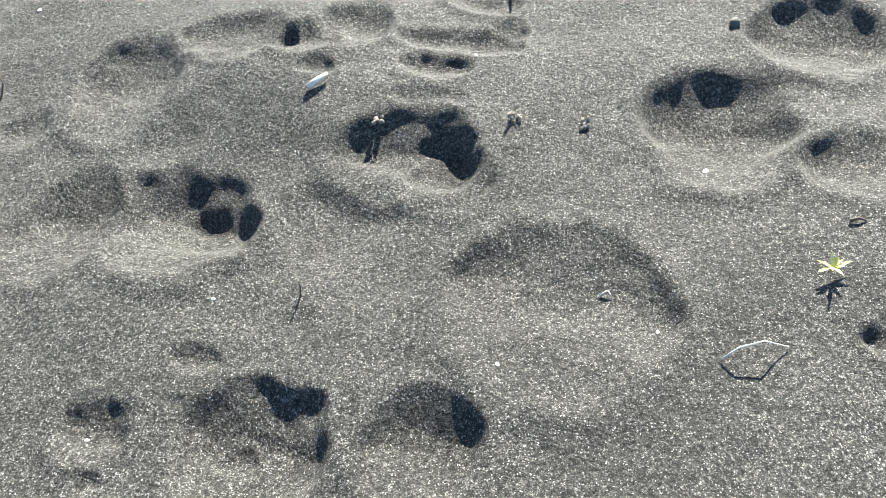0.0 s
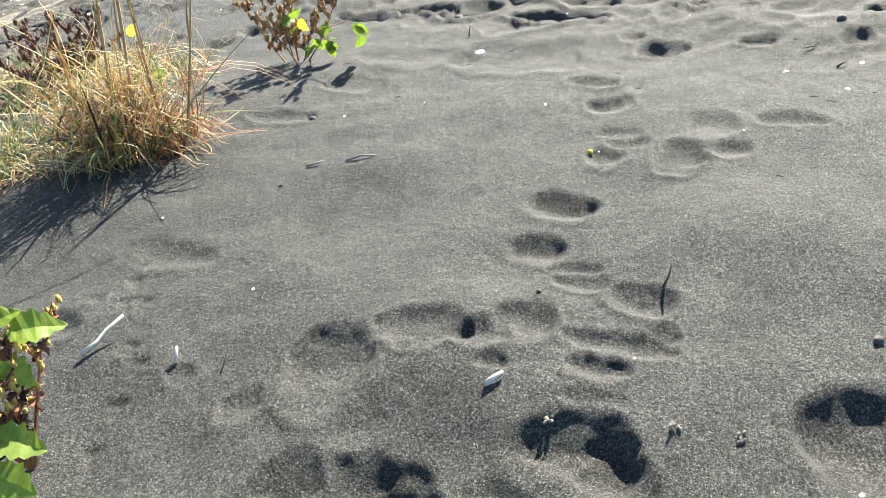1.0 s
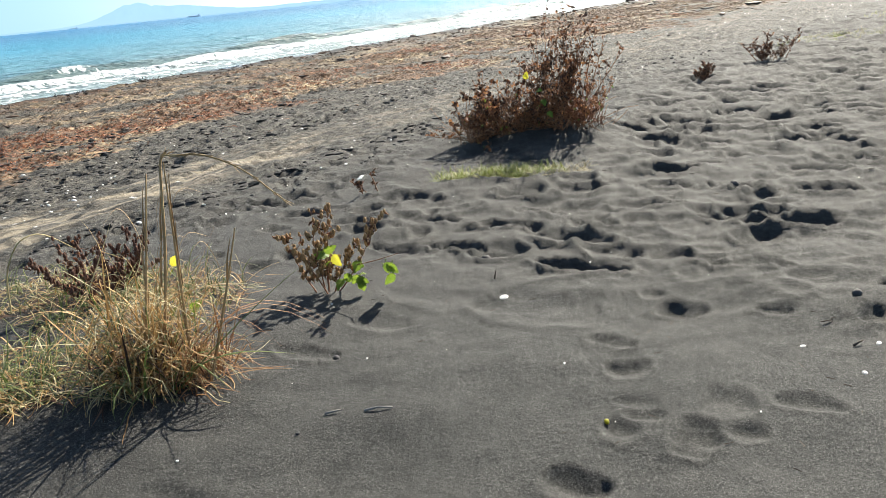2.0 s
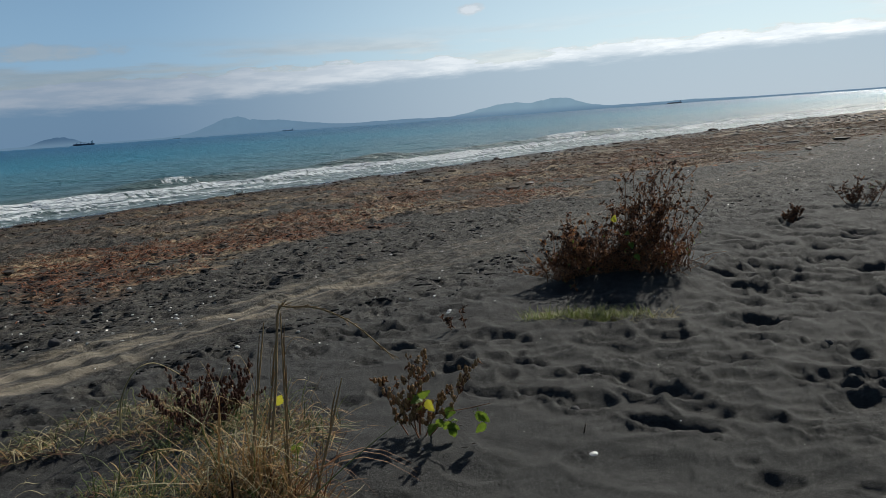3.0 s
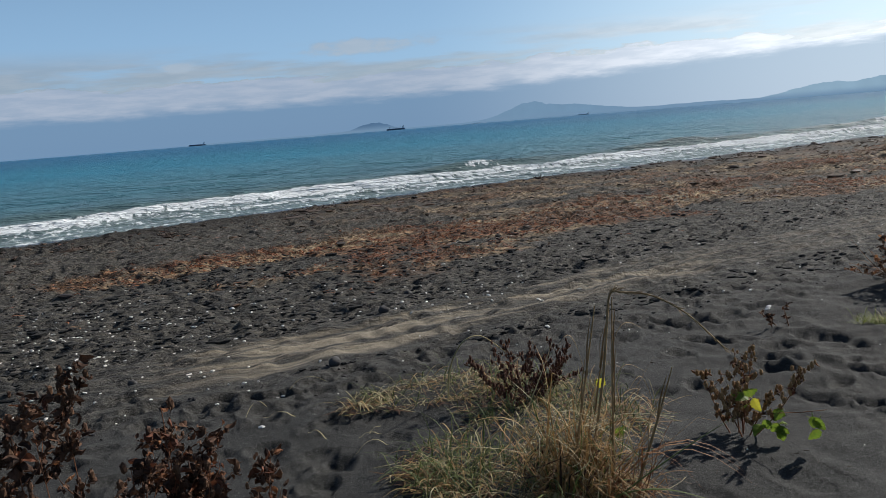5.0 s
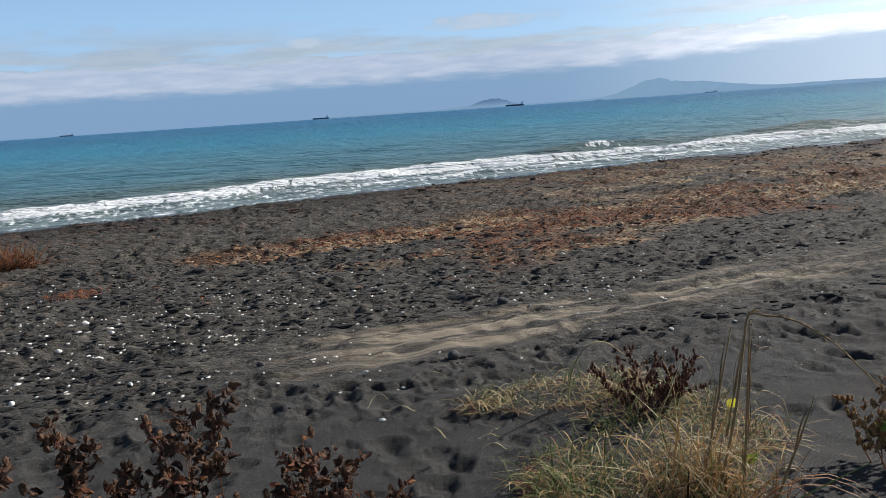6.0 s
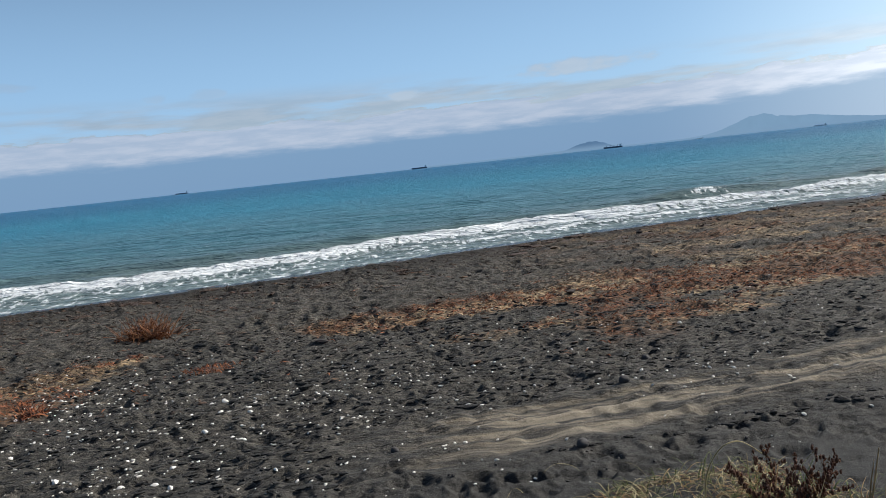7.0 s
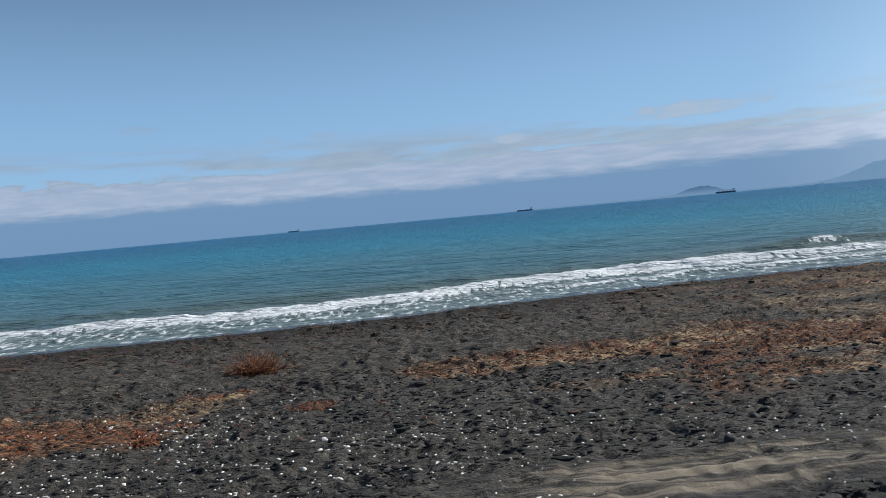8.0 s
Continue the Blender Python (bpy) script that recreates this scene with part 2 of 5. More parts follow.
def haze_painted_land(tone):
    """Land many kilometres off: bright sea haze painted into its colour, which glows."""

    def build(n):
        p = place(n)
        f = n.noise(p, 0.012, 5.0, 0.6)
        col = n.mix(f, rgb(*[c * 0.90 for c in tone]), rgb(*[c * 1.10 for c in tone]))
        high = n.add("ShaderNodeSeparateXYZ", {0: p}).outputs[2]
        # painted haze: every hill fades to one tone towards its foot
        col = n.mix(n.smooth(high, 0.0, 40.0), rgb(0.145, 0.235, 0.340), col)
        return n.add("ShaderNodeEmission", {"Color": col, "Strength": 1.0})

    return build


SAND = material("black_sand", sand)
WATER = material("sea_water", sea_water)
LAND_NEAR = material("hazy_land", haze_painted_land((0.075, 0.140, 0.235)))
LAND_FAR = material("hazier_land", haze_painted_land((0.145, 0.240, 0.345)))
LAND_PALE = material("haziest_land", haze_painted_land((0.225, 0.335, 0.430)))
GRASS_GREEN = material("green_grass", plain((0.030, 0.048, 0.012), (0.085, 0.115, 0.028), (0.18, 0.19, 0.06), spread=0.8, rough=0.6, through_light=0.3))
GRASS_DRY = material("dry_grass", plain((0.12, 0.056, 0.020), (0.33, 0.185, 0.066), (0.53, 0.37, 0.16), spread=0.85, rough=0.65, through_light=0.25))
GRASS_STRAW = material("bleached_grass", plain((0.13, 0.10, 0.05), (0.34, 0.28, 0.14), (0.58, 0.51, 0.31), spread=0.85, rough=0.7, through_light=0.2))
STEM_RED = material("red_brown_stem", plain((0.10, 0.040, 0.020), (0.24, 0.10, 0.045), spread=0.6, rough=0.7))
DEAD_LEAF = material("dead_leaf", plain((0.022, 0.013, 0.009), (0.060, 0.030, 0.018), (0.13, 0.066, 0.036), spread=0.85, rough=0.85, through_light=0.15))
RUST_LEAF = material("rusty_leaf", plain((0.060, 0.022, 0.013), (0.16, 0.060, 0.030), (0.27, 0.125, 0.055), spread=0.85, rough=0.8, through_light=0.25))
BUSH_LEAF = material("bush_leaf", plain((0.09, 0.035, 0.018), (0.24, 0.10, 0.045), (0.40, 0.20, 0.09), spread=0.85, rough=0.8, through_light=0.45))
STEM_BUSH = material("bush_stem", plain((0.15, 0.062, 0.030), (0.34, 0.165, 0.08), spread=0.6, rough=0.7))
LEAF_GREEN = material("green_leaf", plain((0.06, 0.11, 0.015), (0.13, 0.20, 0.025), (0.26, 0.30, 0.04), spread=0.6, rough=0.5, through_light=0.45, scale=60))
LEAF_YELLOW = material("yellow_leaf", plain((0.34, 0.31, 0.03), (0.52, 0.48, 0.05), spread=0.5, rough=0.55, through_light=0.45))
BUR = material("dry_bur", plain((0.16, 0.085, 0.035), (0.34, 0.20, 0.085), spread=0.7, rough=0.85))
BLEACHED = material("bleached_wood", plain((0.28, 0.25, 0.21), (0.52, 0.48, 0.42), spread=0.4, rough=0.8, scale=90, bump=0.001))
GREY_WOOD = material("grey_wood", plain((0.10, 0.092, 0.082), (0.25, 0.23, 0.205), spread=0.4, rough=0.85, scale=90, bump=0.001))
TWIG = material("dark_twig", plain((0.030, 0.022, 0.017), (0.10, 0.075, 0.055), spread=0.5, rough=0.85))
SHELL = material("white_shell", plain((0.50, 0.46, 0.40), (0.78, 0.76, 0.72), spread=0.6, rough=0.5))
SEED = material("grey_seed", plain((0.06, 0.05, 0.04), (0.20, 0.17, 0.14), spread=0.7, rough=0.8))
STONE = material("dark_stone", plain((0.022, 0.021, 0.022), (0.075, 0.070, 0.068), spread=0.5, rough=0.85, bump=0.004))
WEED_RED = material("red_seaweed", plain((0.055, 0.024, 0.014), (0.22, 0.074, 0.033), (0.42, 0.160, 0.068), spread=0.85, rough=0.75, through_light=0.15))
WEED_TAN = material("brown_seaweed", plain((0.030, 0.018, 0.012), (0.105, 0.058, 0.032), (0.21, 0.126, 0.070), spread=0.85, rough=0.75, through_light=0.15))
WEED_DARK = material("dark_seaweed", plain((0.014, 0.011, 0.009), (0.050, 0.032, 0.022), (0.11, 0.062, 0.035), spread=0.8, rough=0.7))
# dark and pale hulls: distance haze is painted in, bluish and lightened
SHIP_DARK = material("hazed_dark_hull", plain((0.085, 0.115, 0.165), (0.12, 0.155, 0.205), scale=0.05, rough=0.6))
SHIP_RED = material("red_hull", plain((0.10, 0.075, 0.09), (0.14, 0.10, 0.11), scale=0.05, rough=0.6))
SHIP_PALE = material("hazed_pale_hull", plain((0.46, 0.53, 0.62), (0.56, 0.62, 0.70), scale=0.05, rough=0.6))
SHIP_WHITE = material("white_ship_paint", plain((0.60, 0.61, 0.62), (0.74, 0.75, 0.76), scale=0.1, rough=0.5))


# ---- mesh helpers ----
class Geo:
    """A growing list of vertices and faces."""

    def __init__(self):
        self.v, self.f = [], []

    def tube(self, pts, radii, sides=5):
        pts = [Vector(p) for p in pts]
        base = len(self.v)
        side = None
        for i, p in enumerate(pts):
            d = (pts[min(i + 1, len(pts) - 1)] - pts[max(i - 1, 0)])
            d = d.normalized() if d.length > 1e-9 else Vector((0, 0, 1))
            if side is None:
                side = d.orthogonal().normalized()
            side = (side - d * side.dot(d)).normalized()
            up = d.cross(side)
            r = radii[i] if isinstance(radii, (list, tuple)) else radii
            for k in range(sides):
                a = 2 * math.pi * k / sides
                self.v.append(p + (side * math.cos(a) + up * math.sin(a)) * r)
        for i in range(len(pts) - 1):
            for k in range(sides):
                a, b = base + i * sides + k, base + i * sides + (k + 1) % sides
                self.f.append((a, b, b + sides, a + sides))
        self.f.append(tuple(base + k for k in reversed(range(sides))))
        self.f.append(tuple(base + (len(pts) - 1) * sides + k for k in range(sides)))

    def blade(self, pts, width, across, fold=0.25):
        """A grass blade: a folded ribbon that narrows to its tip."""
        base, n = len(self.v), len(pts)
        across = Vector(across)
        for i, p in enumerate(pts):
            p = Vector(p)
            w = width * (1 - (i / (n - 1)) ** 2.2) * 0.5 + 0.0003
            d = Vector(pts[min(i + 1, n - 1)]) - Vector(pts[max(i - 1, 0)])
            up = d.cross(across)
            up = up.normalized() if up.length > 1e-9 else Vector((0, 0, 1))
            self.v += [p - across * w, p + up * (w * fold), p + across * w]
        for i in range(n - 1):
            a = base + 3 * i
            self.f += [(a, a + 1, a + 4, a + 3), (a + 1, a + 2, a + 5, a + 4)]

    def strip(self, pts, width, across):
        """A flat scrap of weed."""
        base, n = len(self.v), len(pts)
        across = Vector(across) * (width * 0.5)
        for i, p in enumerate(pts):
            w = across * (1.0 if 0 < i < n - 1 else 0.35)
            self.v += [Vector(p) - w, Vector(p) + w]
        for i in range(n - 1):
            a = base + 2 * i
            self.f.append((a, a + 1, a + 3, a + 2))

    def leaf(self, at, way, up, length, width, rng, teeth=5, curl=0.2, crumple=0.0, thick=0.0):
        """A broad toothed leaf with a folded midrib, drooping by curl."""
        at, way = Vector(at), Vector(way).normalized()
        side = way.cross(Vector(up))
        side = side.normalized() if side.length > 1e-6 else way.orthogonal().normalized()
        up = side.cross(way).normalized()
        base, n = len(self.v), 2 * teeth
        for i in range(n + 1):
            s = i / n
            half = width * 0.5 * (math.sin(math.pi * min(1, s ** 0.72)) ** 0.8 if 0 < s < 1 else 0.02) * (1.16 if i % 2 else 0.84)
            mid = at + way * (length * s) - up * (curl * length * s * s)
            j = lambda: Vector((rng.uniform(-1, 1), rng.uniform(-1, 1), rng.uniform(-1, 1))) * (crumple * length)
            self.v += [mid - side * half + up * (half * 0.25) + j(), mid + j() * 0.5, mid + side * half + up * (half * 0.25) + j()]
        for i in range(n):
            a = base + 3 * i
            self.f += [(a, a + 1, a + 4, a + 3), (a + 1, a + 2, a + 5, a + 4)]

    def shrivel(self, at, way, length, rng, rows=4, cols=3):
        """A dried leaf, rolled across and curled along."""
        at, d = Vector(at), Vector(way).normalized()
        side = d.cross(Vector((rng.gauss(0, 1), rng.gauss(0, 1), rng.gauss(0, 1))))
        side = side.normalized() if side.length > 1e-6 else d.orthogonal().normalized()
        roll, curl = rng.uniform(1.6, 4.2), rng.uniform(-2.6, 2.6)
        width = length * rng.uniform(0.55, 0.95)
        base, p = len(self.v), at
        for i in range(rows):
            s = i / (rows - 1)
            a = curl * s
            up = side.cross(d)
            along = d * math.cos(a) + up * math.sin(a)
            nrm = side.cross(along)
            half = width * (0.16, 0.95, 1.0, 0.7, 0.1)[min(4, round(s * 4))]
            r = half / roll
            for c in range(cols):
                phi = roll * (c / (cols - 1) - 0.5)
                j = Vector((rng.uniform(-1, 1), rng.uniform(-1, 1), rng.uniform(-1, 1))) * (0.07 * length)
                self.v.append(p + side * (math.sin(phi) * r) + nrm * ((1 - math.cos(phi)) * r) + j)
            p = p + along * (length / (rows - 1))
        for i in range(rows - 1):
            for c in range(cols - 1):
                q = base + i * cols + c
                self.f.append((q, q + 1, q + 1 + cols, q + cols))

    def lump(self, at, rx, ry, rz, rng, rough=0.25, rings=4, sides=7, turn=0.0):
        """A rounded stone or clod with an uneven skin."""
        at = Vector(at)
        base = len(self.v)
        c, s = math.cos(turn), math.sin(turn)
        self.v.append(at + Vector((0, 0, rz * rng.uniform(0.85, 1.1))))
        for i in range(1, rings):
            a = math.pi * i / rings
            for k in range(sides):
                b = 2 * math.pi * (k + 0.5 * (i % 2)) / sides
                q = 1 + rng.uniform(-rough, rough)
                x, y = rx * math.sin(a) * math.cos(b) * q, ry * math.sin(a) * math.sin(b) * q
                self.v.append(at + Vector((x * c - y * s, x * s + y * c, rz * math.cos(a) * q)))
        self.v.append(at - Vector((0, 0, rz)))
        end = len(self.v) - 1
        for k in range(sides):
            self.f.append((base, base + 1 + k, base + 1 + (k + 1) % sides))
            for i in range(rings - 2):
                a, b = base + 1 + i * sides + k, base + 1 + i * sides + (k + 1) % sides
                self.f.append((a, a + sides, b + sides, b))
            a, b = base + 1 + (rings - 2) * sides + k, base + 1 + (rings - 2) * sides + (k + 1) % sides
            self.f.append((a, end, b))

    def mesh(self, name, mat, smooth=False):
        me = bpy.data.meshes.new(name)
        me.from_pydata([tuple(v) for v in self.v], [], self.f)
        me.materials.append(mat)
        if smooth:
            me.polygons.foreach_set("use_smooth", [True] * len(me.polygons))
        me.update()
        return me


def part(name, geo, mat, parent=None, label="", smooth=False):
    ob = new(name, geo.mesh(name, mat, smooth))
    if parent is not None:
        ob.parent = parent
    if label:
        ob["label"] = label
    return ob


def thing(name, at, label, category, group="", turn=0.0):
    ob = new(name)
    ob.empty_display_size = 0.05
    ob.matrix_basis = pose(*at, 0, 0, turn)
    return tagged(ob, label, category, group)


def fade(v, lo, hi):
    s = np.clip((v - lo) / (hi - lo), 0, 1)
    return s * s * (3 - 2 * s)


def lattice(x, y, scale, seed):
    """Smooth value noise between -1 and 1, on arrays."""
    x, y = x * scale + 1000.0 + seed * 17.3, y * scale + 1000.0 + seed * 9.1
    xi, yi = np.floor(x).astype(np.int64), np.floor(y).astype(np.int64)
    fx, fy = x - xi, y - yi
    fx, fy = fx * fx * fx * (fx * (fx * 6 - 15) + 10), fy * fy * fy * (fy * (fy * 6 - 15) + 10)

    def dots(i, j):
        h = (i * 374761393 + j * 668265263 + seed * 1442695041) & 0xFFFFFFFF
        h = ((h ^ (h >> 13)) * 1274126177) & 0xFFFFFFFF
        return ((h ^ (h >> 16)) & 0xFFFF) / 32767.5 - 1

    a, b = dots(xi, yi), dots(xi + 1, yi)
    c, d = dots(xi, yi + 1), dots(xi + 1, yi + 1)
    return (a * (1 - fx) + b * fx) * (1 - fy) + (c * (1 - fx) + d * fx) * fy


# ---- the lie of the beach ----
def shore(x):
    """y of the water's edge."""
    return 20.0 + 0.05 * np.clip(x, -30, 0) + 4.6 * (1 - np.exp(-np.maximum(x, 0) / 22.0)) + 0.2 * np.sin(x * 0.23)


def slope(x, y):
    s = (y - 4.0) / (shore(x) - 4.0)
    return np.where(s > 0, SEA_LEVEL * np.where(s < 1.15, s, 1.15 + (s - 1.15) * 0.5), 0.0)


def lie(x, y):
    """Height of the sand without prints."""
    h = np.maximum(slope(x, y), -2.5)
    beach = 1 - fade(y, shore(x) - 3.0, shore(x) - 0.5)
    d = np.hypot(x - 2.0, y - 1.5)
    h = h + beach * (0.010 * lattice(x, y, 2.2, 1) + 0.022 * lattice(x, y, 0.7, 2) * fade(d, 0.5, 4.0))
    # drift under the big bush, steep to its lee
    u, v = (x - 5.74) * 0.93 + (y - 3.56) * 0.37, (y - 3.56) * 0.93 - (x - 5.74) * 0.37
    h = h + 0.20 * np.exp(-((u / np.where(u < 0, 0.46, 0.85)) ** 2 + (v / 0.52) ** 2))
    h = h + 0.07 * np.exp(-(((x - 1.88) / 0.5) ** 2 + ((y - 2.85) / 0.5) ** 2)) + 0.05 * np.exp(-(((x - 1.85) / 0.45) ** 2 + ((y - 3.72) / 0.2) ** 2))         # drift under the tussock
    return h


def weed_cover(x, y):
    """How thickly dried red weed covers the sand: loose mats, closing up farther along the beach."""
    ys = shore(x)
    mid = 9.3 + 0.16 * np.clip(x, -4, 30)
    band = np.exp(-(((y - mid) / (1.7 + 0.10 * np.clip(x, 0, 30))) ** 2))
    mats = lattice(x, y * 1.5, 0.42, 21) + 0.55 * lattice(x, y * 1.7, 1.1, 28) + 0.3 * lattice(x, y * 1.5, 2.7, 29)
    for cx, cy, wide in ((-3.5, 8.8, 1.0), (-2.2, 9.9, 0.8), (0.5, 10.4, 0.9), (3.0, 11.0, 1.2), (5.0, 10.1, 1.1)):
        mats = mats + 0.75 * np.exp(-((x - cx) / wide) ** 2 - ((y - cy) / (0.6 * wide)) ** 2)
    mats = fade(mats + 0.9 * band - 0.66 + 0.45 * fade(x, 3.0, 12.0), -0.18, 0.36)
    return mats * fade(band, 0.05, 0.5) * (1 - fade(y, ys * 0.90, ys * 0.95)) * fade(y, 6.6, 7.6)


def ground_at(x, y):
    return float(lie(np.array([float(x)]), np.array([float(y)]))[0])


def spread(lo, hi, fine_lo, fine_hi, step, growth, slow_lo=0.0):
    """Grid lines: even between fine_lo and fine_hi, ever wider outside."""
    mid = list(np.arange(fine_lo, fine_hi, step))
    up, down = [], []
    p, s = mid[-1], step
    while p < hi:
        s *= 1 + growth * (1 if p < fine_hi + 19 else 25)
        p += s
        up.append(min(p, hi))
    p, s = mid[0], step
    while p > lo:
        s *= 1 + growth * (1 if p > slow_lo else 25)
        p -= s
        down.append(max(p, lo))
    return np.array(down[::-1] + mid + up)


# prints that stand out: x, y, heading in degrees, half length, half width, depth
START_PRINTS = [
    (1.219, 0.456, -67, 0.121, 0.112, 0.04), (1.164, 0.953, -68, 0.093, 0.101, 0.056), (1.095, 1.087, -68, 0.07, 0.095, 0.034), (1.376, 0.722, -69, 0.094, 0.083, 0.046),
    (1.357, 0.65, -68, 0.059, 0.059, 0.022), (1.248, 0.751, -68, 0.078, 0.066, 0.011), (1.358, 1.212, -70, 0.077, 0.121, 0.04), (1.515, 1.118, -71, 0.093, 0.059, 0.03),
    (1.551, 1.003, -71, 0.052, 0.053, 0.03), (1.483, 0.942, -70, 0.033, 0.026, 0.016), (1.61, 0.953, -71, 0.058, 0.074, 0.034), (1.631, 0.775, -71, 0.101, 0.034, 0.022),
    (1.594, 0.36, -69, 0.098, 0.112, 0.058), (1.835, 0.292, -71, 0.089, 0.1, 0.056),
]
STEP_PRINTS = [
    (1.554, 0.196, -68, 0.054, 0.072, 0.032), (0.877, 0.81, -65, 0.036, 0.043, 0.04), (0.931, 0.65, -65, 0.091, 0.077, 0.042), (0.916, 0.659, -65, 0.02, 0.022, 0.014),
    (0.992, 0.773, -66, 0.03, 0.02, 0.024), (0.994, 0.495, -65, 0.05, 0.065, 0.04), (0.827, 0.776, -65, 0.013, 0.015, 0.018), (1.296, 0.118, -66, 0.029, 0.029, 0.03),
    (0.937, 0.755, -65, 0.012, 0.011, 0.014), (1.554, 0.78, -70, 0.058, 0.033, 0.02), (1.483, 0.748, -69, 0.057, 0.024, 0.012), (1.204, 1.292, -69, 0.032, 0.057, 0.03),
    (1.686, 0.719, -71, 0.026, 0.041, 0.016),
]
TRACK_PRINTS = [
    (2.039, 1.111, -69, 0.083, 0.084, 0.04), (1.857, 1.074, -67, 0.063, 0.06, 0.03), (1.827, 0.957, -67, 0.043, 0.03, 0.022), (1.782, 0.923, -66, 0.057, 0.043, 0.024),
    (1.775, 0.798, -66, 0.057, 0.056, 0.036), (2.754, 1.394, -76, 0.073, 0.055, 0.024), (2.608, 1.269, -74, 0.054, 0.071, 0.026), (2.604, 1.32, -74, 0.08, 0.139, 0.01),
    (2.448, 1.16, -72, 0.063, 0.033, 0.014), (2.393, 1.114, -72, 0.05, 0.041, 0.022), (2.303, 1.132, -71, 0.058, 0.059, 0.024), (2.541, 0.96, -73, 0.073, 0.096, 0.024),
    (2.648, 0.779, -73, 0.077, 0.06, 0.028), (2.342, 0.96, -71, 0.065, 0.08, 0.032), (2.427, 0.865, -71, 0.054, 0.051, 0.022),
]
SIDE_PRINTS = [
    (2.217, 2.217, -73, 0.123, 0.061, 0.014), (2.812, 2.132, -77, 0.239, 0.13, 0.014), (2.91, 1.756, -78, 0.241, 0.212, 0.022),
    (3.173, 1.469, -79, 0.042, 0.068, 0.02), (3.102, 1.32, -78, 0.087, 0.102, 0.032),
    (2.518, 2.186, -75, 0.112, 0.096, 0.012), (1.485, 1.845, -67, 0.14, 0.073, 0.014), (1.177, 1.852, -65, 0.078, 0.056, 0.03), (1.21, 1.458, -64, 0.023, 0.044, 0.01),
]
FIELD_PRINTS = [
    (3.581, 1.615, -67, 0.148, 0.120, 0.027), (3.578, 1.43, -67, 0.072, 0.1, 0.026), (3.602, 1.243, -67, 0.121, 0.093, 0.026), (3.335, 1.77, -66, 0.208, 0.100, 0.022),
    (4.198, 1.59, -70, 0.129, 0.111, 0.034), (4.468, 1.543, -72, 0.187, 0.1, 0.024), (3.963, 1.816, -70, 0.143, 0.113, 0.032), (3.683, 2.149, -69, 0.154, 0.163, 0.036),
    (4.846, 1.209, -73, 0.174, 0.18, 0.024), (3.291, 0.772, -64, 0.051, 0.069, 0.032), (4.076, 2.242, -71, 0.178, 0.173, 0.032), (4.747, 2.372, -74, 0.148, 0.175, 0.034),
    (5.26, 2.469, -77, 0.168, 0.174, 0.034), (5.335, 1.993, -77, 0.1, 0.15, 0.032),
]
OPEN_PRINTS = [
    (5.496, 1.761, -77, 0.126, 0.21, 0.036), (5.522, 1.442, -77, 0.112, 0.133, 0.034), (4.073, 1.174, -69, 0.065, 0.065, 0.018), (4.094, 1.001, -69, 0.049, 0.054, 0.02),
    (4.308, 2.76, -73, 0.131, 0.166, 0.036), (5.833, 1.663, -79, 0.193, 0.121, 0.036), (5.582, 1.23, -77, 0.087, 0.164, 0.036), (4.201, 1.951, -71, 0.096, 0.069, 0.024),
    (4.223, 1.731, -71, 0.062, 0.073, 0.022), (3.553, 0.939, -66, 0.195, 0.136, 0.024), (3.21, 1.044, -64, 0.064, 0.054, 0.022), (3.602, 0.772, -66, 0.051, 0.067, 0.03),
    (4.93, 1.657, -74, 0.072, 0.141, 0.026), (4.552, 0.976, -71, 0.082, 0.07, 0.03),
]
DRIFT_PRINTS = [
    (3.798, 3.985, -72, 0.102, 0.132, 0.034), (3.969, 4.001, -73, 0.105, 0.182, 0.036), (3.839, 3.809, -72, 0.037, 0.078, 0.022), (3.636, 4.089, -72, 0.092, 0.102, 0.034),
    (3.481, 3.683, -70, 0.145, 0.096, 0.036), (3.201, 3.574, -69, 0.084, 0.085, 0.034), (2.934, 3.169, -67, 0.046, 0.08, 0.03), (3.651, 3.326, -71, 0.078, 0.137, 0.04),
    (3.711, 3.206, -71, 0.043, 0.09, 0.03), (3.93, 3.318, -72, 0.156, 0.149, 0.04), (3.523, 3.175, -70, 0.095, 0.096, 0.036), (3.347, 3.071, -69, 0.085, 0.122, 0.044),
    (3.217, 2.735, -68, 0.123, 0.088, 0.044), (3.437, 2.925, -69, 0.025, 0.064, 0.028), (3.759, 2.984, -71, 0.062, 0.073, 0.034), (3.436, 2.784, -69, 0.064, 0.101, 0.036),
]
BIRD_PRINTS = [(1.416, 1.943), (1.372, 1.825), (1.323, 1.726), (1.209, 1.615), (1.181, 1.557), (1.094, 1.504), (1.0, 1.447), (1.30, 1.76), (1.28, 1.84)]


def rings():
    """Radii and bearings of the sand sheet's mesh: close together where the walk looks, wide elsewhere."""
    r = [0.001, 0.2, 0.4, 0.55]
    while r[-1] < 6500:
        q = r[-1]
        r.append(q * (1.0044 if q < 2.2 else 1.0064 if q < 25 else 1.09))
    th = np.concatenate([np.arange(-14.0, 121.0, 0.155), np.arange(121.0, 346.0, 2.5)])
    return np.array(r), np.radians(th)


HUB = (0.35, 0.0)
RELIEF = {}


def polar(x, y):
    a = math.atan2(y - HUB[1], x - HUB[0])
    if a < RELIEF["th"][0]:
        a += 2 * math.pi
    return math.hypot(x - HUB[0], y - HUB[1]), a


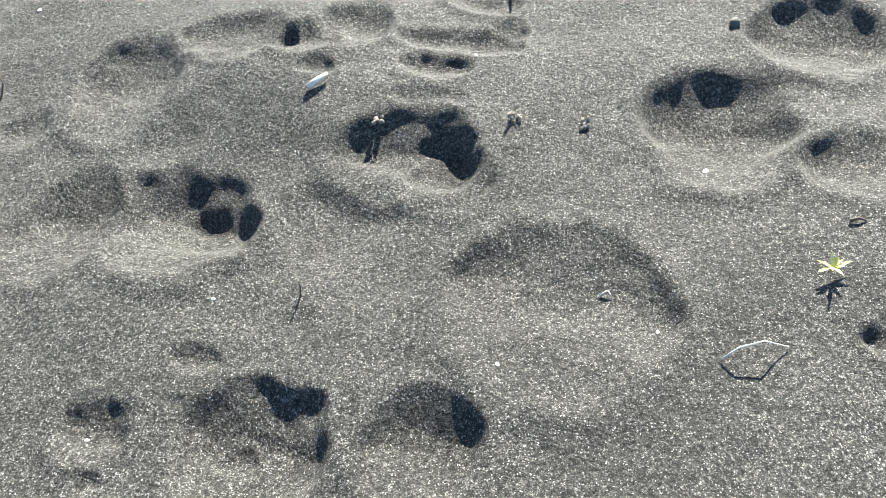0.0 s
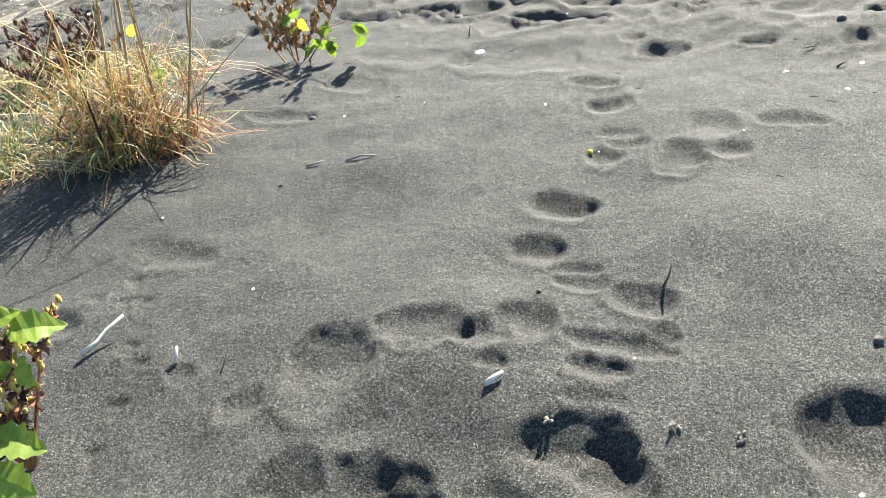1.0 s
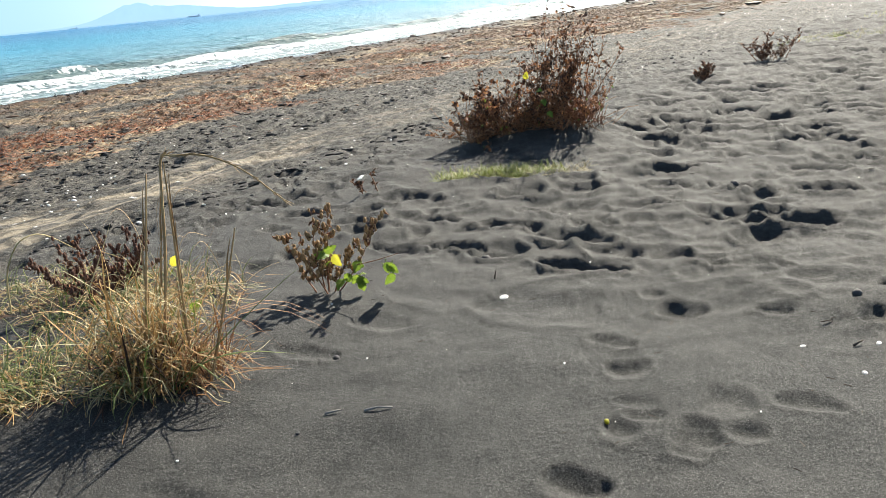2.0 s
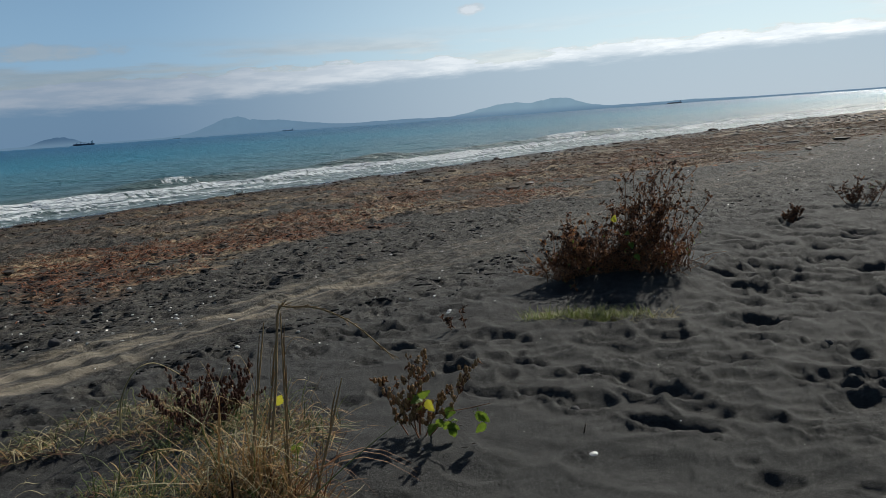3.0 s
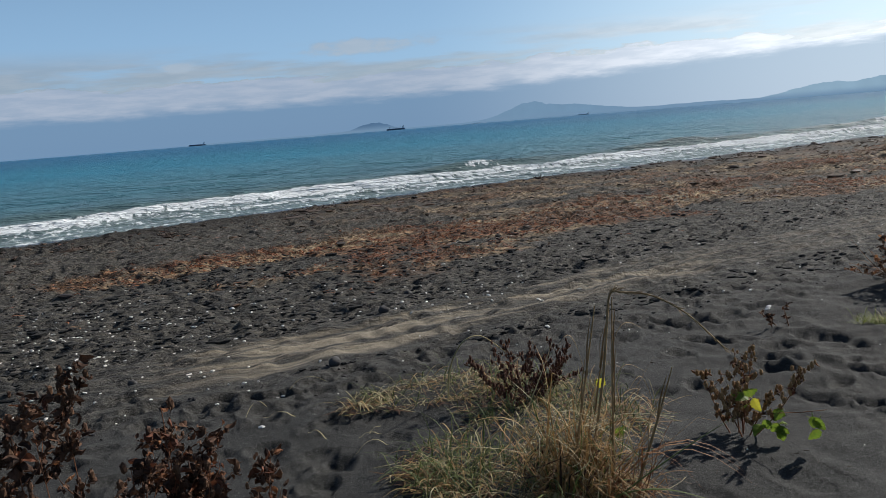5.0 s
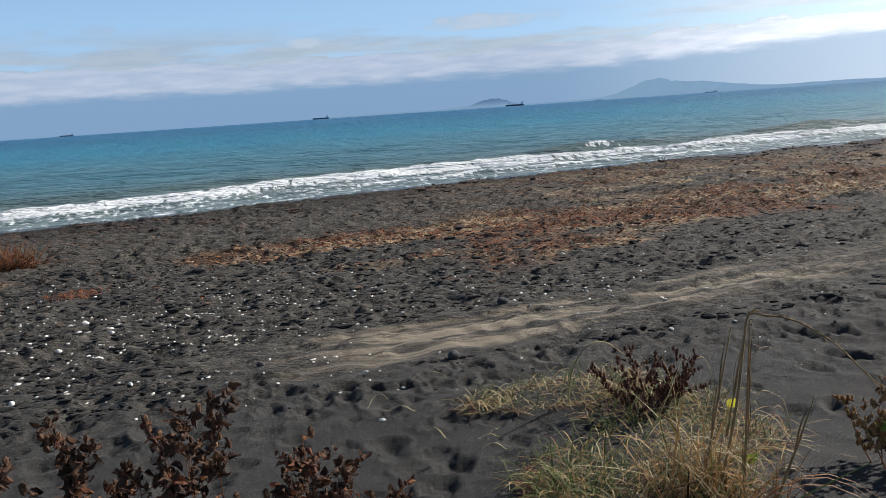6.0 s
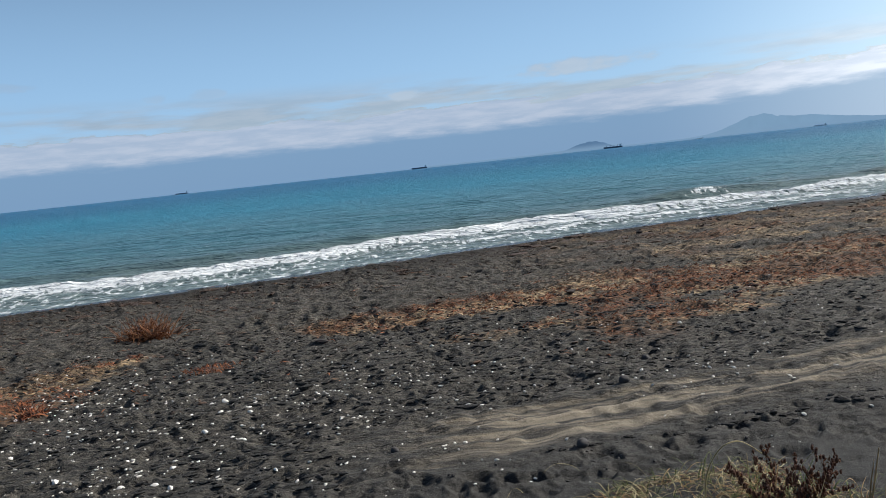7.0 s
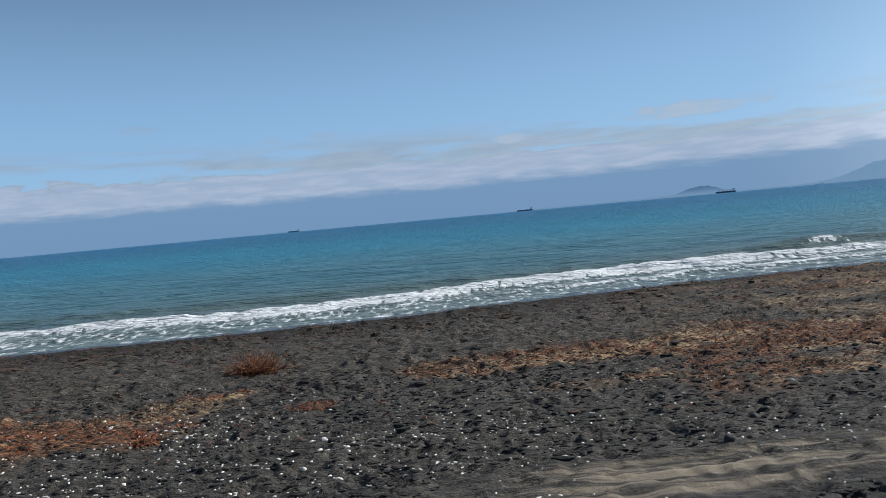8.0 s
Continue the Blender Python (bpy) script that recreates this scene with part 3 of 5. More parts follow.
def press(cx, cy, turn, hl, hw, depth, rim=0.22, crumple=0.30, lumpy=0.35):
    """Press one print into the sand: a crest where the sand broke off, a slope down from it, a floor that rises to a pushed-up rim."""
    reach = 1.9 * max(hl, hw)
    rc, ac = polar(cx, cy)
    da = math.asin(min(1.0, reach / max(rc, reach)))
    i0, i1 = np.searchsorted(RELIEF["r"], (rc - reach, rc + reach))
    j0, j1 = np.searchsorted(RELIEF["th"], (ac - da, ac + da))
    if i1 - i0 < 4 or j1 - j0 < 4:
        return
    part_ = (slice(i0, i1), slice(j0, j1))
    gx, gy = RELIEF["gx"][part_], RELIEF["gy"][part_]
    size = min(hl, hw)
    wx = crumple * size * (lattice(gx, gy, 0.75 / size, 7) + 0.5 * lattice(gx, gy, 2.1 / size, 10))
    wy = crumple * size * (lattice(gx, gy, 0.75 / size, 8) + 0.5 * lattice(gx, gy, 2.1 / size, 11))
    px_, py_ = gx - cx + wx, gy - cy + wy
    c, s = math.cos(turn), math.sin(turn)
    sx, sy = SUN_FLAT
    along = math.hypot(hl * (sx * c + sy * s), hw * (sy * c - sx * s))
    wide = math.hypot(hl * (sy * c - sx * s), hw * (sx * c + sy * s))
    u, v = (px_ * sx + py_ * sy) / along, (px_ * sy - py_ * sx) / wide
    chord = np.sqrt(np.clip(1 - v * v, 0.0, 1))
    p = (u + chord) / (2 * chord + 1e-6)
    rise, wall = np.clip(p / 0.62, 0, 1), np.clip((1 - p) / 0.38, 0, 1)
    rise = rise * rise * (3 - 2 * rise) * 0.6 + rise * 0.4
    g = np.minimum(rise, wall)
    g -= 0.18 * np.exp(-(((p - 0.62) / 0.12) ** 2)) * (chord > 0.05)
    hollow = np.where((p > 0) & (p < 1), np.clip(g, 0, 1), 0) * chord ** 0.7
    crest = np.abs(lattice(gx, gy, 0.9 / size, 9)) - 0.30
    q = np.sqrt(u * u + v * v)
    edge = np.exp(-(((q - 1.12) / 0.17) ** 2)) * (0.75 - 0.35 * np.clip(u, -1, 1))
    RELIEF["h"][part_] += depth * (rim * edge - hollow * (1 + lumpy * crest))


def sand_at(x, y):
    """Height of the finished sand."""
    r, th, h = RELIEF["r"], RELIEF["th"], RELIEF["h"]
    rc, ac = polar(x, y)
    i = min(max(int(np.searchsorted(r, rc)), 1), len(r) - 1)
    j = min(max(int(np.searchsorted(th, ac)), 1), len(th) - 1)
    fi, fj = (rc - r[i - 1]) / (r[i] - r[i - 1]), min(1.0, (ac - th[j - 1]) / (th[j] - th[j - 1]))
    low = h[i - 1, j - 1] * (1 - fj) + h[i - 1, j] * fj
    high = h[i, j - 1] * (1 - fj) + h[i, j] * fj
    return float(low * (1 - fi) + high * fi)


def settle(times, repose, lo, hi):
    """Let sand between two radii that lies too steep slide down."""
    r, th = RELIEF["r"], RELIEF["th"]
    i0, i1 = np.searchsorted(r, (lo, hi))
    j1 = int(np.searchsorted(th, radians(121.0)))
    h = RELIEF["h"][i0:i1, :j1].copy()
    most_r = (np.diff(r[i0:i1]) * repose)[:, None]
    most_a = r[i0:i1, None] * np.diff(th[:j1])[None, :] * repose
    for _ in range(times):
        d = np.diff(h, axis=0)
        over = 0.25 * (np.clip(d - most_r, 0, None) - np.clip(-d - most_r, 0, None))
        h[:-1] += over
        h[1:] -= over
        d = np.diff(h, axis=1)
        over = 0.25 * (np.clip(d - most_a, 0, None) - np.clip(-d - most_a, 0, None))
        h[:, :-1] += over
        h[:, 1:] -= over
    RELIEF["h"][i0:i1, :j1] = h


SUN_FLAT = (math.sin(_a), math.cos(_a))


def sheet_mesh(name, gx, gy, h, closed, mat, layers):
    """A smooth mesh over a grid of points; closed: the last column joins the first."""
    rows, cols = gx.shape
    co = np.stack([gx, gy, h], -1).reshape(-1, 3).astype(np.float32)
    k = np.arange(rows * cols).reshape(rows, cols)
    nxt = np.roll(k, -1, axis=1)
    a, b, c, d = k[:-1], nxt[:-1], nxt[1:], k[1:]
    quads = np.stack([a, d, c, b] if closed else [a, b, c, d], -1)
    quads = (quads if closed else quads[:, :-1]).reshape(-1, 4).astype(np.int32)
    me = bpy.data.meshes.new(name)
    me.vertices.add(len(co)), me.loops.add(quads.size), me.polygons.add(len(quads))
    me.vertices.foreach_set("co", co.ravel())
    me.loops.foreach_set("vertex_index", quads.ravel())
    me.polygons.foreach_set("loop_start", np.arange(0, quads.size, 4, dtype=np.int32))
    me.polygons.foreach_set("use_smooth", np.ones(len(quads), dtype=bool))
    for layer, values in layers:
        me.attributes.new(layer, "FLOAT", "POINT").data.foreach_set("value", values.ravel().astype(np.float32))
    me.materials.append(mat)
    me.update(calc_edges=True)
    return new(name, me)


def rut_line(x):
    """y of the middle of the wheel ruts."""
    return 5.12 + 0.115 * (x - 1.0) + 0.03 * np.sin(x * 1.7)


def make_ground():
    r, th = rings()
    gr, ga = np.meshgrid(r, th, indexing="ij")
    gx, gy = HUB[0] + gr * np.cos(ga), HUB[1] + gr * np.sin(ga)
    h = lie(gx, gy)
    RELIEF.update(r=r, th=th, gx=gx, gy=gy, h=h)
    close = np.exp(-((gx - 1.5) ** 2 + (gy - 0.9) ** 2) / 9.0)
    h += close * (0.0016 * lattice(gx, gy, 16, 3) + 0.0012 * lattice(gx, gy, 45, 4))
    # low wind ripples across the open sand
    h += 0.0055 * (1 - fade(np.hypot(gx - 1.2, gy - 1.0), 1.2, 5.0)) * lattice(gx * 0.8 + gy * 0.6, (gy * 0.8 - gx * 0.6) * 0.35, 7.0, 5)
    h += 0.016 * (1 - fade(np.hypot(gx - 1.2, gy - 0.6), 0.6, 2.6)) * lattice(gx, gy, 3.4, 6)
    churned = np.exp(-(((gx - 1.35) / 0.35) ** 2 + ((gy - 0.95) / 0.40) ** 2))
    h += churned * (0.009 * (1 - 2 * np.abs(lattice(gx, gy, 5.2, 12))) + 0.004 * (0.5 - np.abs(lattice(gx, gy, 12.0, 13))))
    # worn crests between old prints on the open sand
    open_sand = fade(gx, 2.7, 3.6) * (1 - fade(gy, 3.6, 4.8)) * (1 - fade(gx, 14, 22))
    u, v = gx * 0.75 - gy * 0.66, gx * 0.66 + gy * 0.75
    h += open_sand * (0.024 * (0.5 - np.abs(lattice(u, v * 1.7, 1.9, 14))) + 0.022 * (0.5 - np.abs(lattice(u, v * 1.5, 5.2, 15))) + 0.010 * (0.5 - np.abs(lattice(u, v * 1.4, 12.0, 16))))
    rng = random.Random(5)
    # trodden sand: a wide scatter along the way people walk
    for i in range(2600):
        cx = 2.9 + 19 * rng.random() ** 1.3
        cy = rng.uniform(-3.5, 4.6) if rng.random() < 0.6 else rng.gauss(2.0 + 0.06 * cx, 0.9)
        if cx < 3.1 + 0.25 * abs(cy - 2.6) or math.hypot(cx - 5.75, cy - 3.6) < 0.65 or (cx < 5.6 and rng.random() < 0.75):
            continue
        size = rng.uniform(0.06, 0.17)
        press(cx, cy, rng.gauss(-1.15, 0.35), size * 1.2, size * rng.uniform(0.35, 0.6), size * rng.uniform(0.22, 0.38), 0.35)
    # the busy strip between the plants and the wrack
    for i in range(5600):
        cx, cy = rng.uniform(-7, 17), 4.0 + 6.3 * rng.random()
        if cx > 0.3 and abs(cy - float(rut_line(cx)) - 0.05) < 0.62 and rng.random() < 0.93:
            continue
        size = rng.uniform(0.045, 0.13)
        press(cx, cy, rng.gauss(-0.25, 0.35), size * 1.1, size * rng.uniform(0.40, 0.60), size * rng.uniform(0.16, 0.32), 0.35)
    for i in range(2600):
        cx, cy = rng.uniform(-8, 26), 9.6 + 9.0 * rng.random()
        size = rng.uniform(0.07, 0.20)
        press(cx, cy, rng.gauss(0, 0.6), size, size * rng.uniform(0.5, 0.8), size * rng.uniform(0.22, 0.42), 0.4)
    for i in range(260):
        cx, cy = rng.uniform(-1.8, 3.0), rng.uniform(3.0, 5.0)
        if cx > 0.6 and cy > 4.55:
            continue
        size = rng.uniform(0.04, 0.12)
        press(cx, cy, rng.gauss(-0.2, 0.4), size, size * rng.uniform(0.38, 0.55), size * rng.uniform(0.14, 0.30), 0.3)
    for some, deep, narrow in ((DRIFT_PRINTS, 1.05, 0.75), (OPEN_PRINTS, 0.92, 0.75), (FIELD_PRINTS, 0.92, 0.75), (SIDE_PRINTS, 0.95, 0.75), (TRACK_PRINTS, 0.82, 0.9), (START_PRINTS, 0.80, 1.0), (STEP_PRINTS, 0.80, 1.0)):
        for cx, cy, a, hl, hw, d in some:
            hw *= narrow
            press(cx, cy, radians(a), hl * 1.05, hw * 1.05, min(d * deep, 0.50 * min(hl, hw)), 0.13 if cx < 2.2 else 0.24, 0.22 if cx < 2.2 else 0.30, 0.10 if cx < 2.2 else 0.35)
    for cx, cy in BIRD_PRINTS:
        a = rng.uniform(0.3, 0.9)
        for k in (-0.7, 0.0, 0.7, 3.14):
            press(cx + 0.013 * math.cos(a + k), cy + 0.013 * math.sin(a + k), a + k, 0.020, 0.011, 0.006, 0.1)
    settle(6, 0.85, 0.55, 2.6)
    settle(3, 0.90, 2.6, 12.0)
    # the fresher, steeper holes
    for cx, cy, hl, hw, d in ((1.415, 0.685, 0.055, 0.026, 0.010), (1.195, 0.935, 0.040, 0.034, 0.012), (2.255, 2.13, 0.02, 0.02, 0.012)):
        press(cx, cy, radians(-65), hl, hw, d, 0.1)
    settle(4, 1.0, 0.55, 3.4)
    i1, j1 = np.searchsorted(r, 2.6), np.searchsorted(th, radians(121.0))
    near = h[3:i1, :j1]
    for _ in range(2):
        near[1:-1, 1:-1] += 0.12 * (near[2:, 1:-1] + near[:-2, 1:-1] + near[1:-1, 2:] + near[1:-1, :-2] - 4 * near[1:-1, 1:-1])
    # wheel ruts with pale sand
    along = rut_line(gx)
    reach = fade(gx, 0.4, 1.6) * (1 - fade(gx, 30, 60))
    for off, dep in ((-0.36, 0.016), (-0.04, 0.012), (0.30, 0.014)):
        q = (gy - along - off) / 0.10
        h -= reach * dep * (np.exp(-q * q) - 0.6 * np.exp(-((np.abs(q) - 1.7) / 0.6) ** 2))
    dry = np.zeros(gx.shape)
    for off, wide, much in ((-0.24, 0.07, 0.85), (0.02, 0.12, 0.75), (0.12, 0.04, 1.0), (0.40, 0.06, 0.65)):
        q = (gy - along - off - 0.05 * np.sin(gx * 0.9 + off * 9)) / (wide * (1 + 0.5 * lattice(gx, gx * 0 + off, 1.3, 17)))
        dry = np.maximum(dry, much * np.clip(np.exp(-q * q) * 1.25, 0, 1))
    dry = reach * dry * (1 - 0.85 * fade(gx, 3.6, 5.8))
    q = (gy - 4.66 - 0.03 * np.sin(gx * 9)) / 0.025
    dry = np.maximum(dry, 0.75 * np.exp(-q * q) * fade(gx, 0.1, 0.4) * (1 - fade(gx, 0.7, 1.0)))
    ys = shore(gx)
    weed = weed_cover(gx, gy)
    dregs = fade(gy, ys * 0.42, ys * 0.56) * (1 - fade(gy, ys * 0.92, ys * 0.965))
    weed = np.maximum(weed, 0.85 * dregs * fade(gx, 3.0, 9.0) * fade(lattice(gx, gy * 1.3, 1.2, 30), -0.6, 0.3))
    tufts = np.clip(0.55 - 1.5 * np.abs(lattice(gx, gy * 1.25, 2.6, 23)), 0, 1) * fade(lattice(gx, gy, 1.1, 27), -0.25, 0.45)
    h += (0.35 * weed + 0.65 * dregs) * (0.030 * lattice(gx, gy, 2.4, 22) + 0.036 * lattice(gx, gy, 5.5, 28) + 0.085 * tufts)
    rough = fade(gy, 3.6, 5.6) * (1 - fade(gy, ys - 1.5, ys - 0.6))
    h += rough * (0.016 * lattice(gx, gy * 1.4, 4.4, 25) + 0.016 * lattice(gx, gy * 1.3, 10.0, 26) * (gy < 13))
    h += 0.07 * np.exp(-((gy - ys * 0.93) / 0.5) ** 2) * (0.6 + 0.6 * lattice(gx, gy, 1.4, 24))
    crumbly = np.maximum(np.maximum(weed, dregs), 0.7 * rough) * (1 - 0.85 * np.clip(dry * 1.5, 0, 1)) * (1 - fade(gy, ys - 1.6, ys - 0.9))
    crumbly = np.maximum(crumbly, 0.10 * open_sand)
    wet = fade(gy, ys - 0.80, ys - 0.45)
    ground = sheet_mesh("ground", gx, gy, h, True, SAND, (("dry", dry), ("weed", weed), ("wet", wet), ("crumbly", crumbly), ("damp", fade(gy, ys - 5.5, ys - 1.0))))
    tagged(ground, "black volcanic beach sand trodden with footprints", "ground", kind="structure")


make_ground()


# ---- the sea ----
def make_sea():
    x = spread(-4800, 4800, -14.0, 34.0, 0.17, 0.014)
    off = spread(-1.5, 4900, -1.5, 9.5, 0.07, 0.028)
    gx, go = np.meshgrid(x, off)
    gy = shore(gx) + go
    z = np.full(gx.shape, SEA_LEVEL)
    calm = fade(go, 0.2, 3.0)
    near = np.exp(-np.maximum(go - 30, 0) / 200.0)
    z += calm * near * (0.055 * lattice(gx, gy * 2.6, 0.40, 31) + 0.028 * lattice(gx, gy * 2.0, 1.3, 32))
    foam = np.zeros(gx.shape)
    # swash on the sand
    edge = 0.35 * lattice(gx, gx * 0, 0.5, 33) + 0.15 * lattice(gx, gx * 0, 1.7, 34)
    foam = np.maximum(foam, 0.36 * fade(go, -0.35 + edge, -0.05 + edge) * (1 - fade(go, 0.4, 1.2)))
    # the broken bore, white from end to end, with lacy water behind it
    line = 4.3 + 0.9 * lattice(gx, gx * 0, 0.09, 51) + 0.25 * lattice(gx, gx * 0, 0.5, 52)
    q = go - line
    z += (0.17 + 0.05 * lattice(gx, gy, 1.9, 54)) * np.where(q < 0, np.exp(-(q / 0.35) ** 2), np.exp(-(q / 0.9) ** 2))
    strong = 0.70 + 0.30 * fade(lattice(gx, gx * 0, 0.2, 55), -0.4, 0.3)
    foam = np.maximum(foam, strong * np.where(q < 0, np.exp(-(q / 0.9) ** 2), np.exp(-(q / 0.55) ** 2)))
    foam = np.maximum(foam, 0.38 * fade(go, 0.3, 1.2) * (1 - fade(q, 0.2, 1.4)))
    line = 1.7 + 0.5 * lattice(gx, gx * 0, 0.2, 41) + 0.15 * lattice(gx, gx * 0, 0.9, 42)
    q = go - line
    z += 0.05 * np.exp(-(q / 0.3) ** 2)
    foam = np.maximum(foam, 0.75 * fade(lattice(gx, gx * 0, 0.15, 43), -0.3, 0.3) * np.exp(-(q / 0.32) ** 2))
    # swell rising farther out, curling over in places
    line = 7.9 + 0.5 * lattice(gx, gx * 0, 0.10, 61) + 0.12 * lattice(gx, gx * 0, 0.9, 62)
    q = go - line
    rise = 0.14 + 0.18 * np.exp(-((gx - 15.5) / 2.6) ** 2) + 0.20 * np.exp(-((gx - 27) / 4) ** 2) + 0.24 * np.exp(-((gx - 46) / 9) ** 2)
    z += rise * np.where(q < 0, np.exp(-(q / 0.40) ** 2), np.exp(-(q / 1.1) ** 2))
    over = fade(rise, 0.27, 0.36) * fade(lattice(gx, gx * 0, 0.35, 64), -0.35, 0.05)
    foam = np.maximum(foam, 0.85 * over * np.exp(-((q + 0.12) / 0.38) ** 2))
    z += 0.03 * foam * lattice(gx, gy, 6.0, 35)
    depth = 1 - np.exp(-np.maximum(go, 0) / 110.0)
    sea = sheet_mesh("sea", gx, gy, z, False, WATER, (("foam", foam), ("depth", depth)))
    tagged(sea, "turquoise sea with white foam breaking along the sand", "sea", kind="structure")


make_sea()


# ---- far land ----
def ridge(name, mat, bumps, lo, hi, label, distance=4700.0, blunt=1.8):
    """A line of hills along the horizon between two bearings; bumps: bearing, half width in degrees, height in degrees."""
    g = Geo()
    n = 320
    for i in range(n + 1):
        b = lo + (hi - lo) * i / n
        tall = 0.10 + sum(t * math.exp(-abs((b - c) / w) ** blunt) for c, w, t in bumps)
        tall *= min(1, (b - lo) * 2.5, (hi - b) * 2.5) if 0 < i < n else 0.0
        tall += (0.16 * noise.noise(Vector((b * 1.1, 0, 3))) + 0.08 * noise.noise(Vector((b * 3.7, 0, 5)))) * tall
        a = radians(b)
        for d, z in ((0, -12.0), (0, distance * math.tan(radians(max(tall, 0)))), (90, -12.0)):
            g.v.append(Vector((math.sin(a) * (distance + d), math.cos(a) * (distance + d), z)))
    for i in range(n):
        a = 3 * i
        g.f += [(a, a + 3, a + 4, a + 1), (a + 1, a + 4, a + 5, a + 2)]
    return tagged(part(name, g, mat), label, "hills", kind="structure")


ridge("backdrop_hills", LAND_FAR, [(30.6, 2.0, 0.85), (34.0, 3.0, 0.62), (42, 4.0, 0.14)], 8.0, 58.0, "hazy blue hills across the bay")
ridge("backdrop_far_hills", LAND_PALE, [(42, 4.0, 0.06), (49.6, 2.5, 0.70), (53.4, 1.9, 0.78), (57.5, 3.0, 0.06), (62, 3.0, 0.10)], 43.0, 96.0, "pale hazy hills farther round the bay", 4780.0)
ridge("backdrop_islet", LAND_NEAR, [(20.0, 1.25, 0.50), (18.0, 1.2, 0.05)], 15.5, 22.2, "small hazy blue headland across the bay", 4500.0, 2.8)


# ---- plants ----
def arc(rng, base, lean, turn, length, droop, steps=6, sway=0.35):
    """A stalk that rises from base, leans by lean and droops over: its points."""
    pts, p = [Vector(base)], Vector(base)
    tilt = lean
    for i in range(steps):
        a = turn + rng.uniform(-sway, sway)
        p = p + Vector((math.sin(tilt) * math.cos(a), math.sin(tilt) * math.sin(a), math.cos(tilt))) * (length / steps)
        pts.append(p)
        tilt = min(tilt + droop / steps * rng.uniform(0.6, 1.4), 2.9)
    return pts


def flow(knots, n=4):
    """A smooth line through the knots."""
    k = [Vector(p) for p in knots]
    k = [k[0] * 2 - k[1]] + k + [k[-1] * 2 - k[-2]]
    out = []
    for i in range(1, len(k) - 2):
        a, b, c, d = k[i - 1], k[i], k[i + 1], k[i + 2]
        for j in range(n):
            s = j / n
            out.append(0.5 * (2 * b + (c - a) * s + (2 * a - 5 * b + 4 * c - d) * (s * s) + (3 * b - a - 3 * c + d) * (s ** 3)))
    return out + [k[-2]]


def off_ground(pts, lowest=0.004):
    return [Vector((p.x, p.y, max(p.z, lowest))) for p in pts]


def blades(rng, count, spot, length, width, lean, droop, steps=6, sway=0.14):
    g = Geo()
    for i in range(count):
        bx, by = spot(rng)
        turn = rng.uniform(0, 2 * math.pi)
        pts = off_ground(arc(rng, (bx, by, -0.01), rng.uniform(*lean), turn, rng.uniform(*length), rng.uniform(*droop), steps, sway))
        g.blade(pts, rng.uniform(*width), (-math.sin(turn), math.cos(turn), 0))
    return g


def broken_blades(rng, count, spot, length, width, lean):
    """Stiff dry blades, snapped over part of the way up."""
    g = Geo()
    for i in range(count):
        bx, by = spot(rng)
        turn, tilt, ln = rng.uniform(0, 2 * math.pi), rng.uniform(*lean), rng.uniform(*length)
        fold = rng.uniform(0.45, 0.85)
        p, pts = Vector((bx, by, -0.01)), []
        for k in range(9):
            pts.append(p)
            s = k / 8
            bend = tilt + 0.25 * s + (rng.uniform(0.9, 1.7) if s >= fold else 0.0)
            a = turn + (0.5 if s >= fold else 0.0) + rng.uniform(-0.1, 0.1)
            p = p + Vector((math.sin(bend) * math.cos(a), math.sin(bend) * math.sin(a), math.cos(bend))) * (ln / 8)
        g.blade(off_ground(pts), rng.uniform(*width), (-math.sin(turn), math.cos(turn), 0))
    return g


def tangle(rng, count, spot, top, length, width, bend=0.9):
    """Fallen blades caught in one another at all angles."""
    g = Geo()
    for i in range(count):
        bx, by = spot(rng)
        p = Vector((bx, by, top * rng.random() ** 1.4))
        a, el, ln = rng.uniform(0, 2 * math.pi), rng.uniform(-0.5, 1.25), rng.uniform(*length)
        turn, fall = rng.uniform(-bend, bend) / 6, rng.uniform(-0.2, bend) / 4
        pts = []
        for k in range(7):
            pts.append(p)
            p = p + Vector((math.cos(el) * math.cos(a), math.cos(el) * math.sin(a), math.sin(el))) * (ln / 6)
            a, el = a + turn, el - fall
        g.blade(off_ground(pts), rng.uniform(*width), (-math.sin(a), math.cos(a), rng.uniform(-0.4, 0.4)))
    return g


def disc(cx, cy, rx, ry, power=0.6):
    def spot(rng):
        a, r = rng.uniform(0, 2 * math.pi), rng.random() ** power
        return cx + rx * r * math.cos(a), cy + ry * r * math.sin(a)

    return spot


def bur(g, at, size, rng):
    """A spiny seed bur."""
    at = Vector(at)
    g.lump(at, size * 0.55, size * 0.55, size, rng, 0.2, 3, 5)
    for k in range(5):
        d = Vector((rng.gauss(0, 1), rng.gauss(0, 1), rng.gauss(0, 1))).normalized()
        base = at + Vector((d.x * 0.5, d.y * 0.5, d.z * 0.85)) * size
        g.tube([base, base + d * size * 0.55], [size * 0.09, size * 0.01], 3)


